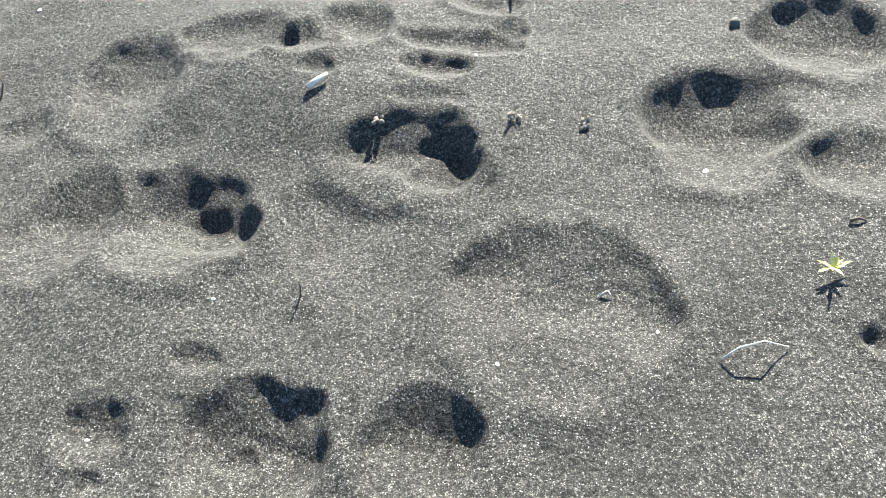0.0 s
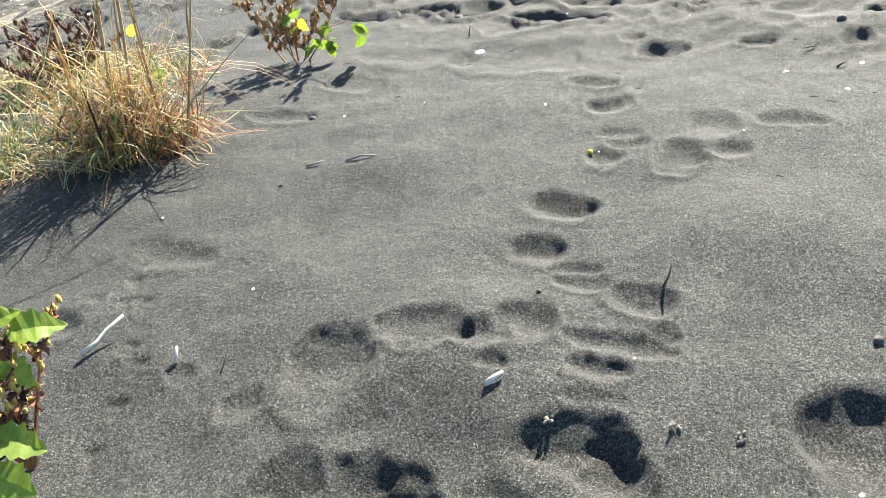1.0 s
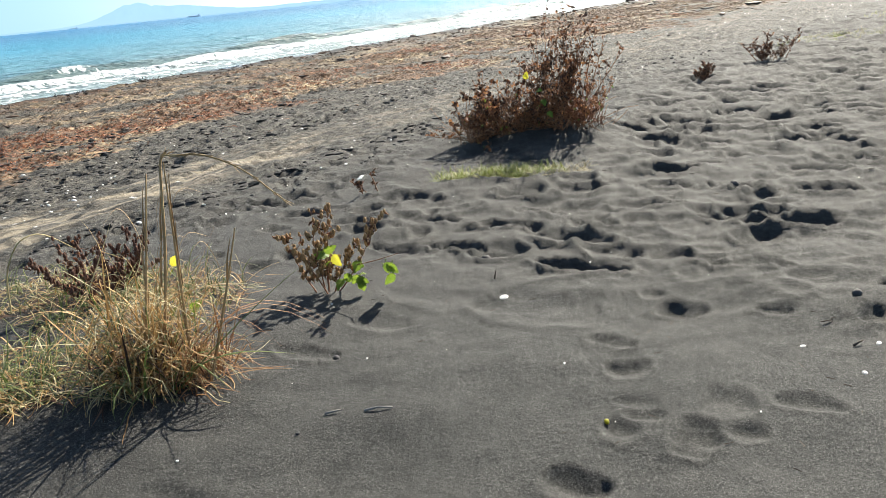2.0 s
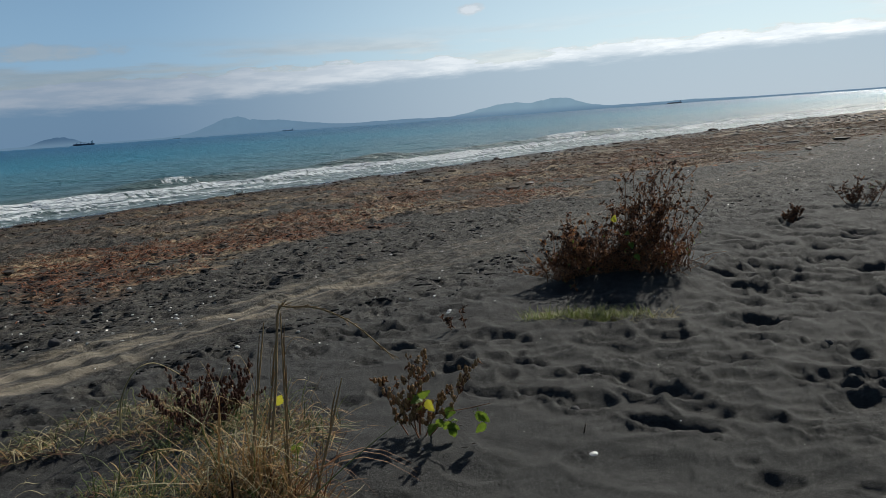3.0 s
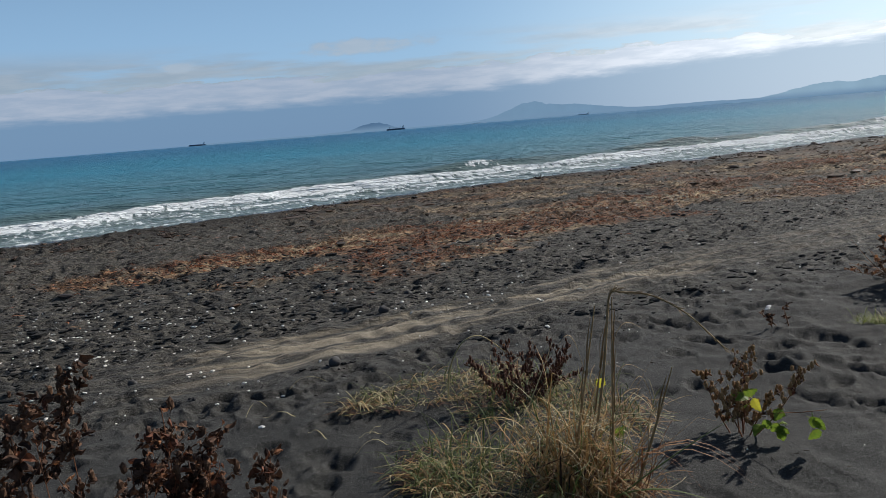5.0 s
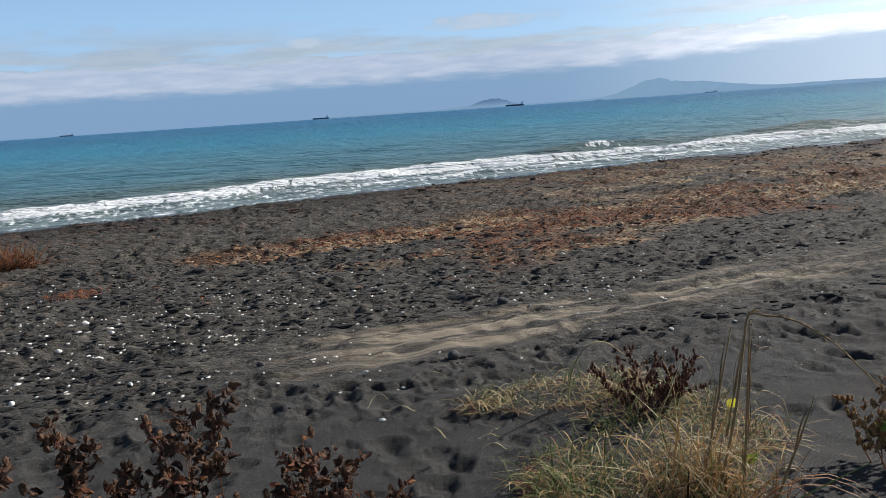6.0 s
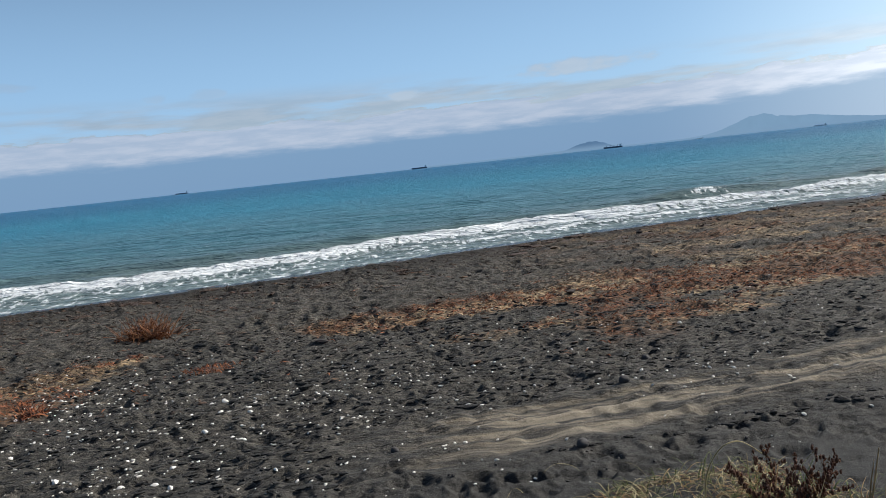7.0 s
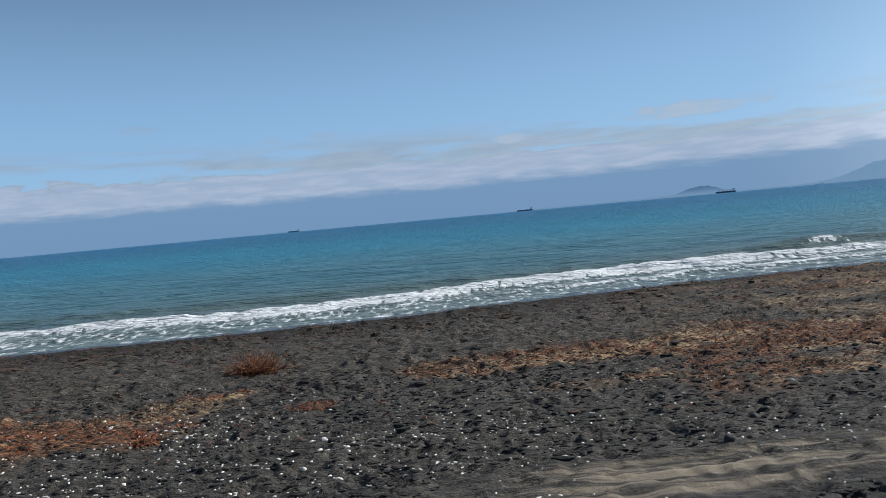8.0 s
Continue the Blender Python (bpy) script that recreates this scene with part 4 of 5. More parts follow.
def branchy(rng, parent, stems, stem_mat, leaf_sets, bur_mat=None, bur_share=0.0, leaf_len=(0.02, 0.05), twigs=5, thick=0.005, close=False, bur_scale=1.0, leafy=1.0):
    """Stems with side twigs, withered leaves and burs. stems: base, turn, lean, length, droop. Every stem and every leaf mass is a part."""
    sets = [Geo() for _ in leaf_sets]
    burs = Geo()
    total = sum(w for _, w, _ in leaf_sets)

    def dress(at, way):
        if leafy < 1.0 and rng.random() > leafy:
            return
        pick, k = rng.uniform(0, total), 0
        while pick > leaf_sets[k][1] and k < len(leaf_sets) - 1:
            pick -= leaf_sets[k][1]
            k += 1
        d = (Vector(way) * 0.4 + Vector((rng.gauss(0, 1), rng.gauss(0, 1), rng.gauss(-0.3, 0.7)))).normalized()
        ln = rng.uniform(*leaf_len)
        if leaf_sets[k][0] in ("dead_leaf_mass", "rusty_leaf_mass", "rust_red_leaf_mass"):
            sets[k].shrivel(Vector(at) + d * (0.004 if close else 0.0), d, ln, rng, *((5, 4) if close else (4, 3)))
            return
        sets[k].leaf(at, d, (rng.gauss(0, 0.5), rng.gauss(0, 0.5), 1), ln, ln * rng.uniform(0.5, 0.8), rng, 3, rng.uniform(0.1, 0.7), leaf_sets[k][2])

    for base, turn, lean, length, droop in stems:
        g = Geo()
        pts = arc(rng, base, lean, turn, length, droop, 8)
        g.tube(pts, [thick * (1 - 0.75 * i / 8) for i in range(9)], 5)
        stem = part("stem", g, stem_mat, parent)
        for k in range(twigs):
            i = rng.randint(4 if close else 2, 8)
            tl = min(length * rng.uniform(0.10, 0.30), rng.uniform(0.05, 0.10) if close else 9.0)
            spot = pts[i]
            if close:
                f = rng.uniform(5.2, 7.99)
                spot = pts[int(f)].lerp(pts[int(f) + 1], f % 1)
                tl = rng.uniform(0.03, 0.07 + 0.03 * (8 - f))
            tp = arc(rng, spot, rng.uniform(0.4, 1.1), rng.uniform(0, 6.28), tl, rng.uniform(-0.3, 0.6), 4)
            twig = Geo()
            twig.tube(tp, [thick * 0.5 * (1 - 0.7 * j / 4) for j in range(5)], 4)
            part("twig", twig, stem_mat, stem)
            for j in range(1, 5):
                for _ in range(rng.randint(1, 3) + (1 if close else 0)):
                    dress(tp[j], tp[j] - tp[j - 1])
                if bur_mat and rng.random() < bur_share:
                    bur(burs, tp[j] + Vector((rng.gauss(0, 0.006), rng.gauss(0, 0.006), 0.004)), rng.uniform(0.006, 0.011) * bur_scale, rng)
        for i in range(3, 9):
            dress(pts[i], pts[i] - pts[i - 1])
            if bur_mat and rng.random() < bur_share * 1.6:
                bur(burs, pts[i] + Vector((rng.gauss(0, 0.006), rng.gauss(0, 0.006), 0.004)), rng.uniform(0.007, 0.012) * bur_scale, rng)
    for (name, _, _), (mat, label), g in zip(leaf_sets, [m for m in LEAF_LOOKS(leaf_sets)], sets):
        if g.v:
            mass(part(name, g, mat, parent, label))
    if burs.v:
        mass(part("bur_mass", burs, bur_mat, parent, "dry spiny brown seed burs"))


def LEAF_LOOKS(leaf_sets):
    looks = {
        "dead_leaf_mass": (DEAD_LEAF, "shrivelled dark brown leaves"),
        "rusty_leaf_mass": (RUST_LEAF, "rust-red withered leaves"),
        "rust_red_leaf_mass": (BUSH_LEAF, "rust-red withered leaves with light showing through"),
        "green_leaf_mass": (LEAF_GREEN, "bright yellow-green leaves"),
        "yellow_leaf_mass": (LEAF_YELLOW, "yellowing leaves"),
    }
    return [looks[name] for name, _, _ in leaf_sets]


def big_leaf(parent, name, mat, at, way, length, label, up=(0, 0, 1), seed=1):
    rng = random.Random(seed)
    g = Geo()
    g.leaf(at, way, up, length, length * 0.68, rng, 5, 0.3, 0.02)
    stalk = Vector(at) - Vector(way).normalized() * length * 0.5
    g.tube([Vector(at) + Vector(way).normalized() * length * 0.05, stalk - Vector((0, 0, length * 0.2))], [0.0012, 0.0010], 4)
    return part(name, g, mat, parent, label)


def mass(ob):
    ob["kind"] = "stuff"
    return ob


def make_tussock():
    rng = random.Random(11)
    bx, by = 1.705, 2.40
    z = ground_at(bx, by)
    t = thing("grass_tussock", (bx, by, z - 0.01), "large tussock of curled yellow-brown grass with some green blades", "grass")
    foot = disc(0.11, 0.03, 0.14, 0.10)
    for k in range(60):
        part("broken_blade", broken_blades(rng, 1, foot, (0.26, 0.56), (0.004, 0.010), (0.05, 0.75)), GRASS_DRY, t)
    for k in range(14):
        part("dry_blade", blades(rng, 1, foot, (0.22, 0.46), (0.004, 0.009), (0.05, 0.8), (0.3, 2.4), 9, 0.3), GRASS_DRY, t)
    for k in range(18):
        part("green_blade", blades(rng, 1, foot, (0.18, 0.40), (0.005, 0.011), (0.05, 0.8), (0.2, 2.0), 9, 0.25), GRASS_GREEN, t)
    for k in range(40):
        part("rusty_blade", broken_blades(rng, 1, disc(0.18, -0.03, 0.13, 0.09), (0.12, 0.30), (0.004, 0.008), (0.2, 1.2)), RUSTY_GRASS, t)
    for k in range(12):
        part("straw_blade", blades(rng, 1, foot, (0.34, 0.50), (0.003, 0.005), (0.1, 0.9), (1.2, 3.2), 12, 0.12), GRASS_STRAW, t)
    body = disc(0.10, 0.07, 0.17, 0.15)
    mass(part("dry_blade_mass", tangle(rng, 340, body, 0.28, (0.10, 0.30), (0.0016, 0.0045), 1.6), GRASS_DRY, t, "tangled yellow-brown dried blades"))
    mass(part("straw_blade_mass", tangle(rng, 280, disc(0.10, 0.10, 0.20, 0.18), 0.28, (0.10, 0.34), (0.0016, 0.004), 2.4), GRASS_STRAW, t, "tangled bleached blades"))
    mass(part("curled_blade_mass", blades(rng, 170, body, (0.12, 0.34), (0.002, 0.005), (0.1, 1.2), (1.2, 4.2), 9, 0.5), GRASS_STRAW, t, "thin curled blades"))
    mass(part("rusty_blade_mass", tangle(rng, 260, disc(0.18, -0.02, 0.16, 0.11), 0.08, (0.06, 0.22), (0.002, 0.006)), RUSTY_GRASS, t, "rust-brown blades sprawling at the base"))
    mass(part("green_blade_mass", tangle(rng, 170, body, 0.20, (0.10, 0.30), (0.002, 0.006), 1.4), GRASS_GREEN, t, "tangled green blades"))
    # dark blades added low down to deepen the shade inside the tussock
    mass(part("shade_blade_mass", tangle(rng, 220, body, 0.15, (0.06, 0.20), (0.003, 0.008)), DEAD_LEAF, t, "dark blades low in the tussock, put in as inner shade"))
    # tall seed stalks
    tops = [((0.09, 0.00), (0.265, 0.05), 0.67, 0.36), ((0.05, 0.02), (0.235, 0.085), 0.63, 0.0), ((0.17, -0.06), (0.272, 0.04), 0.66, 0.0),
            ((0.20, -0.10), (0.34, -0.16), 0.46, 0.0)]
    for k, ((ax, ay), (tx, ty), top, over) in enumerate(tops):
        g = Geo()
        bow = rng.uniform(-0.02, 0.02)
        knots = [(ax + (tx - ax) * s + bow * math.sin(3.1 * s), ay + (ty - ay) * s - bow * math.sin(3.1 * s), top * s) for s in (0, 0.3, 0.6, 0.85, 1.0)]
        if over:
            knots = knots[:4] + [Vector((tx, ty, top)) + Vector((0.55, -0.83, 0)) * (over * s) + Vector((0, 0, 0.028 * math.sin(s * 3.0) - 0.15 * s * s)) for s in (0.02, 0.14, 0.4, 0.7, 1.0)]
        pts = flow(knots)
        g.tube(pts, [0.0056 - 0.0038 * i / (len(pts) - 1) for i in range(len(pts))], 6)
        for s in (0.2, 0.45, 0.65):
            p = Vector((ax + (tx - ax) * s, ay + (ty - ay) * s, top * s))
            w = rng.choice((-1, 1))
            g.blade(flow([p, p + Vector((0.02 * w, 0.01, 0.10)), p + Vector((0.06 * w, 0.0, 0.15)), p + Vector((0.12 * w, -0.02, 0.12))], 3), 0.007, (0.5, 0.85, 0))
            q = Vector((ax + (tx - ax) * (s + 0.3), ay + (ty - ay) * (s + 0.3), top * (s + 0.3)))
            g.blade(flow([p + Vector((0.004, 0, 0)), p.lerp(q, 0.5) + Vector((0.007 * w, 0.004, 0)), q + Vector((0.012 * w, 0, 0))], 3), 0.006, (0.6, -0.8, 0))
        stalk = part("seed_stalk", g, STALK, t, "tall dry grass stalk, bent over at the top" if over else "")
        if over:
            # the thin seed plume along the bent end
            g = Geo()
            for i in range(len(pts) // 2, len(pts)):
                for j in range(5):
                    d = (pts[i] - pts[i - 1]).normalized() + Vector((rng.gauss(0, 0.25), rng.gauss(0, 0.25), rng.gauss(0, 0.25)))
                    g.tube([pts[i], pts[i] + d * 0.022], [0.0016, 0.0004], 3)
            mass(part("seed_plume", g, STALK, stalk, "thin purplish-brown seed plume"))
    for knots, w in (([(0.08, -0.10, 0.02), (0.16, -0.17, 0.12), (0.25, -0.25, 0.22), (0.34, -0.33, 0.31), (0.40, -0.38, 0.36)], 0.015),
                     ([(0.07, -0.08, 0.02), (0.13, -0.16, 0.10), (0.22, -0.26, 0.13), (0.33, -0.36, 0.10)], 0.013)):
        g = Geo()
        g.blade(flow(knots, 3), w, (0.7, 0.7, 0.1))
        part("broad_blade", g, GRASS_GREEN, t, "broad green blade")
    for k in range(5):
        g = Geo()
        a = -0.55 + rng.uniform(-0.25, 0.2)
        ln = rng.uniform(0.30, 0.58)
        g.blade([Vector((0.10, -0.08, 0.05)) + Vector((math.cos(a), math.sin(a) * 0.6, 0)) * (ln * s) + Vector((0, 0, 0.16 * math.sin(s * 3.0))) for s in (0, 0.15, 0.3, 0.45, 0.6, 0.75, 0.9, 1.0)], 0.007, (0.4, 0.9, 0))
        part("trailing_blade", g, RUSTY_GRASS, t, "long rust-red blade trailing on the sand")
    big_leaf(t, "leaf", LEAF_YELLOW, (0.400, 0.330, 0.250), (0.3, -0.3, 0.7), 0.050, "bright yellow leaf", (0.7, 0.6, 0.2), 3)
    big_leaf(t, "leaf", LEAF_GREEN, (0.30, 0.10, 0.16), (0.3, -0.5, 0.6), 0.05, "pale green leaf", (-0.6, -0.5, 0.3), 4)

    # mat of curled bleached grass behind it, in lobes round a bare hollow
    x0, y0 = 1.85, 3.40
    m = thing("grass_mat", (x0, y0, ground_at(x0, y0) + 0.012), "low mat of curled bleached grass over the sand", "grass")
    back, front, heart = disc(0.06, 0.34, 0.50, 0.19, 0.6), disc(0.08, -0.46, 0.60, 0.24, 0.6), disc(0.34, -0.10, 0.36, 0.34, 0.6)

    side = disc(-0.24, -0.60, 0.24, 0.20, 0.6)

    def lobes(*ways):
        return lambda r: r.choice(ways)(r)

    mass(part("straw_blade_mass", blades(rng, 1200, lobes(back, back, front, front, heart, side, side), (0.07, 0.22), (0.002, 0.0052), (0.3, 1.35), (1.4, 4.2), 8), GRASS_STRAW, m, "thin curled straw-coloured blades"))
    mass(part("green_blade_mass", blades(rng, 1300, lobes(heart, heart, front, front, back, side, side), (0.08, 0.24), (0.002, 0.0048), (0.1, 1.1), (0.9, 3.6), 7, 0.3), GRASS_GREEN, m, "thin green blades"))
    mass(part("dry_blade_mass", blades(rng, 1100, lobes(back, front, front, heart, side, side), (0.07, 0.21), (0.002, 0.0050), (0.4, 1.4), (0.9, 3.6), 7), GRASS_DRY, m, "yellow-brown curled blades"))
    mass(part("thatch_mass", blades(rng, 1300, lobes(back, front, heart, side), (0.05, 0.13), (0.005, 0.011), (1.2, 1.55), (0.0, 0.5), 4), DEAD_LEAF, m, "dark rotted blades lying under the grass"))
    # loose curled blades on the bare sand beside it
    for px, py in ((-0.57, 0.80), (-0.64, 0.40), (-0.55, -0.18), (-0.48, -0.02), (-0.60, 0.05), (-0.72, 0.62), (-0.36, 0.05)):
        g = Geo()
        pts = off_ground(arc(rng, (px, py, -0.01), rng.uniform(0.1, 0.9), rng.uniform(0, 6.28), rng.uniform(0.15, 0.26), rng.uniform(1.6, 3.4), 10, 0.08))
        g.blade(pts, 0.0045, (0.8, 0.6, 0))
        part("straw_blade", g, GRASS_STRAW, m)
    g = Geo()
    pts = flow([(0.01, 0.17, -0.03), (0.02, 0.14, 0.15), (0.055, 0.11, 0.25), (0.10, 0.09, 0.295), (0.19, 0.12, 0.28), (0.36, 0.23, 0.15)])
    g.tube(pts, [0.0042 - 0.0024 * i / (len(pts) - 1) for i in range(len(pts))], 5)
    part("seed_stalk", g, GRASS_STRAW, m, "one arching straw stalk")


STALK = material("grass_stalk", plain((0.14, 0.085, 0.038), (0.28, 0.18, 0.08), (0.40, 0.29, 0.14), spread=0.5, rough=0.7))
RUSTY_GRASS = material("rusty_grass", plain((0.09, 0.036, 0.016), (0.23, 0.105, 0.042), (0.40, 0.25, 0.11), spread=0.85, rough=0.7, through_light=0.2))
make_tussock()


def make_cocklebur_in_grass():
    rng = random.Random(21)
    x, y = 2.17, 3.32
    t = thing("withered_herb", (x, y, ground_at(x, y) - 0.01), "withered dark brown herb with spiny burs standing in grass", "plant")
    stems = [((rng.uniform(-0.12, 0.08), rng.uniform(-0.04, 0.12), 0), rng.uniform(0, 6.28), rng.uniform(0.1, 0.9), rng.uniform(0.18, 0.34), rng.uniform(-0.2, 0.5)) for _ in range(17)]
    branchy(rng, t, stems, STEM_RED, [("dead_leaf_mass", 6, 0.12), ("rusty_leaf_mass", 2, 0.10)], BUR_DARK, 0.75, (0.012, 0.026), 6, 0.0028, False, 1.3, 0.40)


BUR_DARK = material("dark_bur", plain((0.045, 0.018, 0.012), (0.14, 0.062, 0.035), spread=0.7, rough=0.85))
make_cocklebur_in_grass()


def make_small_cocklebur():
    rng = random.Random(31)
    x, y = 2.66, 2.58
    t = thing("cocklebur_plant", (x, y, sand_at(x, y) - 0.01), "half-dead cocklebur plant with a few green leaves and brown burs", "plant")
    stems = [((-0.03, 0.03, 0), 2.2, 0.55, 0.25, -0.3), ((0.0, 0.0, 0), -0.9, 0.08, 0.31, 0.1), ((0.02, 0.02, 0), 0.6, 0.2, 0.26, 0.2), ((0.02, -0.03, 0), -1.0, 0.75, 0.32, -0.5),
             ((-0.02, -0.02, 0), 2.6, 0.35, 0.22, 0.3), ((0.01, -0.02, 0), -0.6, 0.4, 0.20, 0.3), ((0, 0.02, 0), 3.6, 0.2, 0.25, 0.0)]
    branchy(rng, t, stems, STEM_RED, [("dead_leaf_mass", 7, 0.12), ("rusty_leaf_mass", 2, 0.10)], BUR, 1.0, (0.014, 0.030), 7, 0.0034, False, 1.45, 0.40)
    knots = [(0.0, -0.05, 0.10), (0.03, -0.14, 0.13), (0.06, -0.22, 0.15), (0.09, -0.31, 0.18)]
    for k in range(13):
        f = rng.uniform(0.25, 1.0) * 3
        i = min(2, int(f))
        at = Vector(knots[i]).lerp(Vector(knots[i + 1]), f - i) + Vector((rng.gauss(0, 0.012), rng.gauss(0, 0.018), rng.uniform(-0.06, 0.0)))
        big_leaf(t, "green_leaf", LEAF_GREEN, at, (rng.gauss(0, 0.4), rng.gauss(-0.2, 0.4), rng.uniform(-0.9, -0.2)), rng.uniform(0.040, 0.062), "bright green toothed leaf", (-0.7, -0.6 + rng.gauss(0, 0.3), 0.2 + rng.gauss(0, 0.3)), 40 + k)
    for k in range(5):
        at = (rng.gauss(-0.01, 0.02), rng.gauss(0.0, 0.03), rng.uniform(0.12, 0.19))
        big_leaf(t, "green_leaf", LEAF_GREEN if k else LEAF_YELLOW, at, (rng.gauss(-0.2, 0.4), rng.gauss(0, 0.4), rng.uniform(-0.5, 0.3)), rng.uniform(0.040, 0.058), "yellow-green toothed leaf", (-0.7, -0.6, 0.2 + rng.gauss(0, 0.3)), 60 + k)
    g = Geo()
    g.tube([(0.0, -0.05, 0.10), (0.03, -0.14, 0.13), (0.06, -0.22, 0.15), (0.09, -0.31, 0.18)], [0.002, 0.0018, 0.0014, 0.001], 4)
    part("stem", g, STEM_RED, t)


make_small_cocklebur()




def make_big_bush():
    rng = random.Random(41)
    x, y = 5.52, 3.47
    z = ground_at(x, y) - 0.03
    t = thing("dry_bush", (x, y, z), "big dry reddish-brown bush on a dark sand drift", "bush")
    ax, ay = 0.53, -0.85

    def root(s, wide):
        bx, by = ax * s + rng.uniform(-wide, wide) * 0.85, ay * s + rng.uniform(-wide, wide) * 0.53
        return bx, by, ground_at(x + bx, y + by) - z - 0.02

    out = math.atan2(ay, ax)
    # upright stems with dark hanging leaves, taller towards one end
    stems = []
    for i in range(46):
        s = rng.uniform(-0.40, 0.33)
        tall = 0.47 + 0.40 * s + rng.uniform(-0.15, 0.05)
        stems.append((root(s, 0.10), out + (rng.uniform(-1.1, 1.1) if s > -0.22 else rng.uniform(0, 6.28)), 0.05 + abs(s) * 0.35 + rng.uniform(0, 0.32), tall, rng.uniform(-0.25, 0.25)))
    for i in range(9):
        stems.append((root(rng.uniform(-0.08, 0.26), 0.08), out + rng.uniform(-0.7, 0.7), rng.uniform(0.08, 0.36), rng.uniform(0.58, 0.74), rng.uniform(-0.3, 0.0)))
    branchy(rng, t, stems, STEM_BUSH, [("dead_leaf_mass", 7, 0.10), ("rust_red_leaf_mass", 3, 0.10)], BUR_DARK, 0.03, (0.018, 0.038), 9, 0.0046, leafy=0.62)
    # low rusty tangle that hangs over the drift
    stems = []
    for i in range(84):
        s = rng.uniform(-0.44, 0.40)
        stems.append((root(s, 0.16), rng.uniform(1.9, 5.2) if rng.random() < 0.65 else rng.uniform(0, 6.28), rng.uniform(0.4, 1.6), rng.uniform(0.16, 0.36), rng.uniform(-0.2, 0.8)))
    branchy(rng, t, stems, STEM_BUSH, [("dead_leaf_mass", 3, 0.10), ("rust_red_leaf_mass", 6, 0.10), ("green_leaf_mass", 0.15, 0.05)], None, 0, (0.012, 0.028), 9, 0.0034, leafy=0.75)
    for k, (at, way) in enumerate((((-0.10, -0.12, 0.26), (-0.4, -0.5, 0.1)), ((-0.10, -0.16, 0.20), (-0.4, -0.4, -0.3)), ((-0.12, -0.04, 0.34), (-0.3, -0.3, 0.4)), ((-0.14, -0.22, 0.12), (-0.3, -0.5, -0.2)))):
        big_leaf(t, "green_leaf", LEAF_GREEN if k != 2 else LEAF_YELLOW, at, way, 0.060, "yellow-green leaf", (-0.7, -0.5, 0.4), 60 + k)
    g = Geo()
    for k in range(480):
        g.tube(off_ground(arc(rng, root(rng.uniform(-0.45, 0.46), 0.16), rng.uniform(0.1, 1.2), rng.uniform(0, 6.28), rng.uniform(0.12, 0.35), rng.uniform(-0.4, 0.9), 4), -0.3), [0.002, 0.0018, 0.0015, 0.0012, 0.0008], 3)
    mass(part("twig_tangle", g, STEM_BUSH, t, "tangle of thin dry twigs"))


make_big_bush()


def small_bush(seed, x, y, wide, tall, label, count=14, twigs=5):
    rng = random.Random(seed)
    t = thing("small_bush", (x, y, ground_at(x, y) - 0.02), label, "bush", "small bushes along the beach")
    stems = [((rng.uniform(-wide, wide) * 0.5, rng.uniform(-wide, wide) * 0.35, 0), rng.uniform(0, 6.28), rng.uniform(0.1, 0.8), tall * rng.uniform(0.5, 1.0), rng.uniform(-0.3, 0.4)) for _ in range(count)]
    branchy(rng, t, stems, STEM_RED, [("dead_leaf_mass", 6, 0.10), ("rusty_leaf_mass", 2, 0.10)], None, 0, (0.014, 0.034), twigs, 0.0035)


small_bush(51, 8.85, 3.55, 0.20, 0.15, "small dark dry bush, half buried in sand")
small_bush(52, 10.3, 3.38, 0.36, 0.36, "sparse dry bush with upright twigs", 20)
small_bush(53, 31.0, 7.3, 2.0, 0.75, "low brownish bush far along the beach", 34)
small_bush(54, 3.99, 3.62, 0.08, 0.17, "thin dead herb standing alone in trodden sand", 3, 2)


def grass_patch(seed, x, y, rx, ry, turn, label, count):
    rng = random.Random(seed)
    t = thing("grass_patch", (x, y, ground_at(x, y) - 0.012), label, "grass", "green grass patches", turn)
    mass(part("green_blade_mass", blades(rng, count, disc(-0.12 * rx, 0, rx, ry, 0.8), (0.04, 0.115), (0.002, 0.0045), (0.2, 1.1), (0.3, 1.4), 4), GRASS_LIME, t, "short fresh green blades"))
    mass(part("dry_blade_mass", blades(rng, count // 2, disc(0.08 * rx, 0, rx * 1.1, ry * 1.1, 0.5), (0.05, 0.12), (0.002, 0.004), (0.4, 1.3), (0.3, 1.4), 4), GRASS_STRAW, t, "dry straw blades"))


GRASS_LIME = material("lime_grass", plain((0.10, 0.13, 0.025), (0.22, 0.26, 0.055), (0.36, 0.38, 0.11), spread=0.8, rough=0.6, through_light=0.3))
grass_patch(61, 4.54, 3.02, 0.40, 0.12, -56, "strip of short green grass on grey sand", 1500)
grass_patch(62, 13.0, 3.3, 1.1, 0.42, -30, "wide patch of low green grass farther along", 900)
grass_patch(63, 17.5, 3.2, 1.6, 0.5, -10, "far strip of low yellow-green grass", 700)


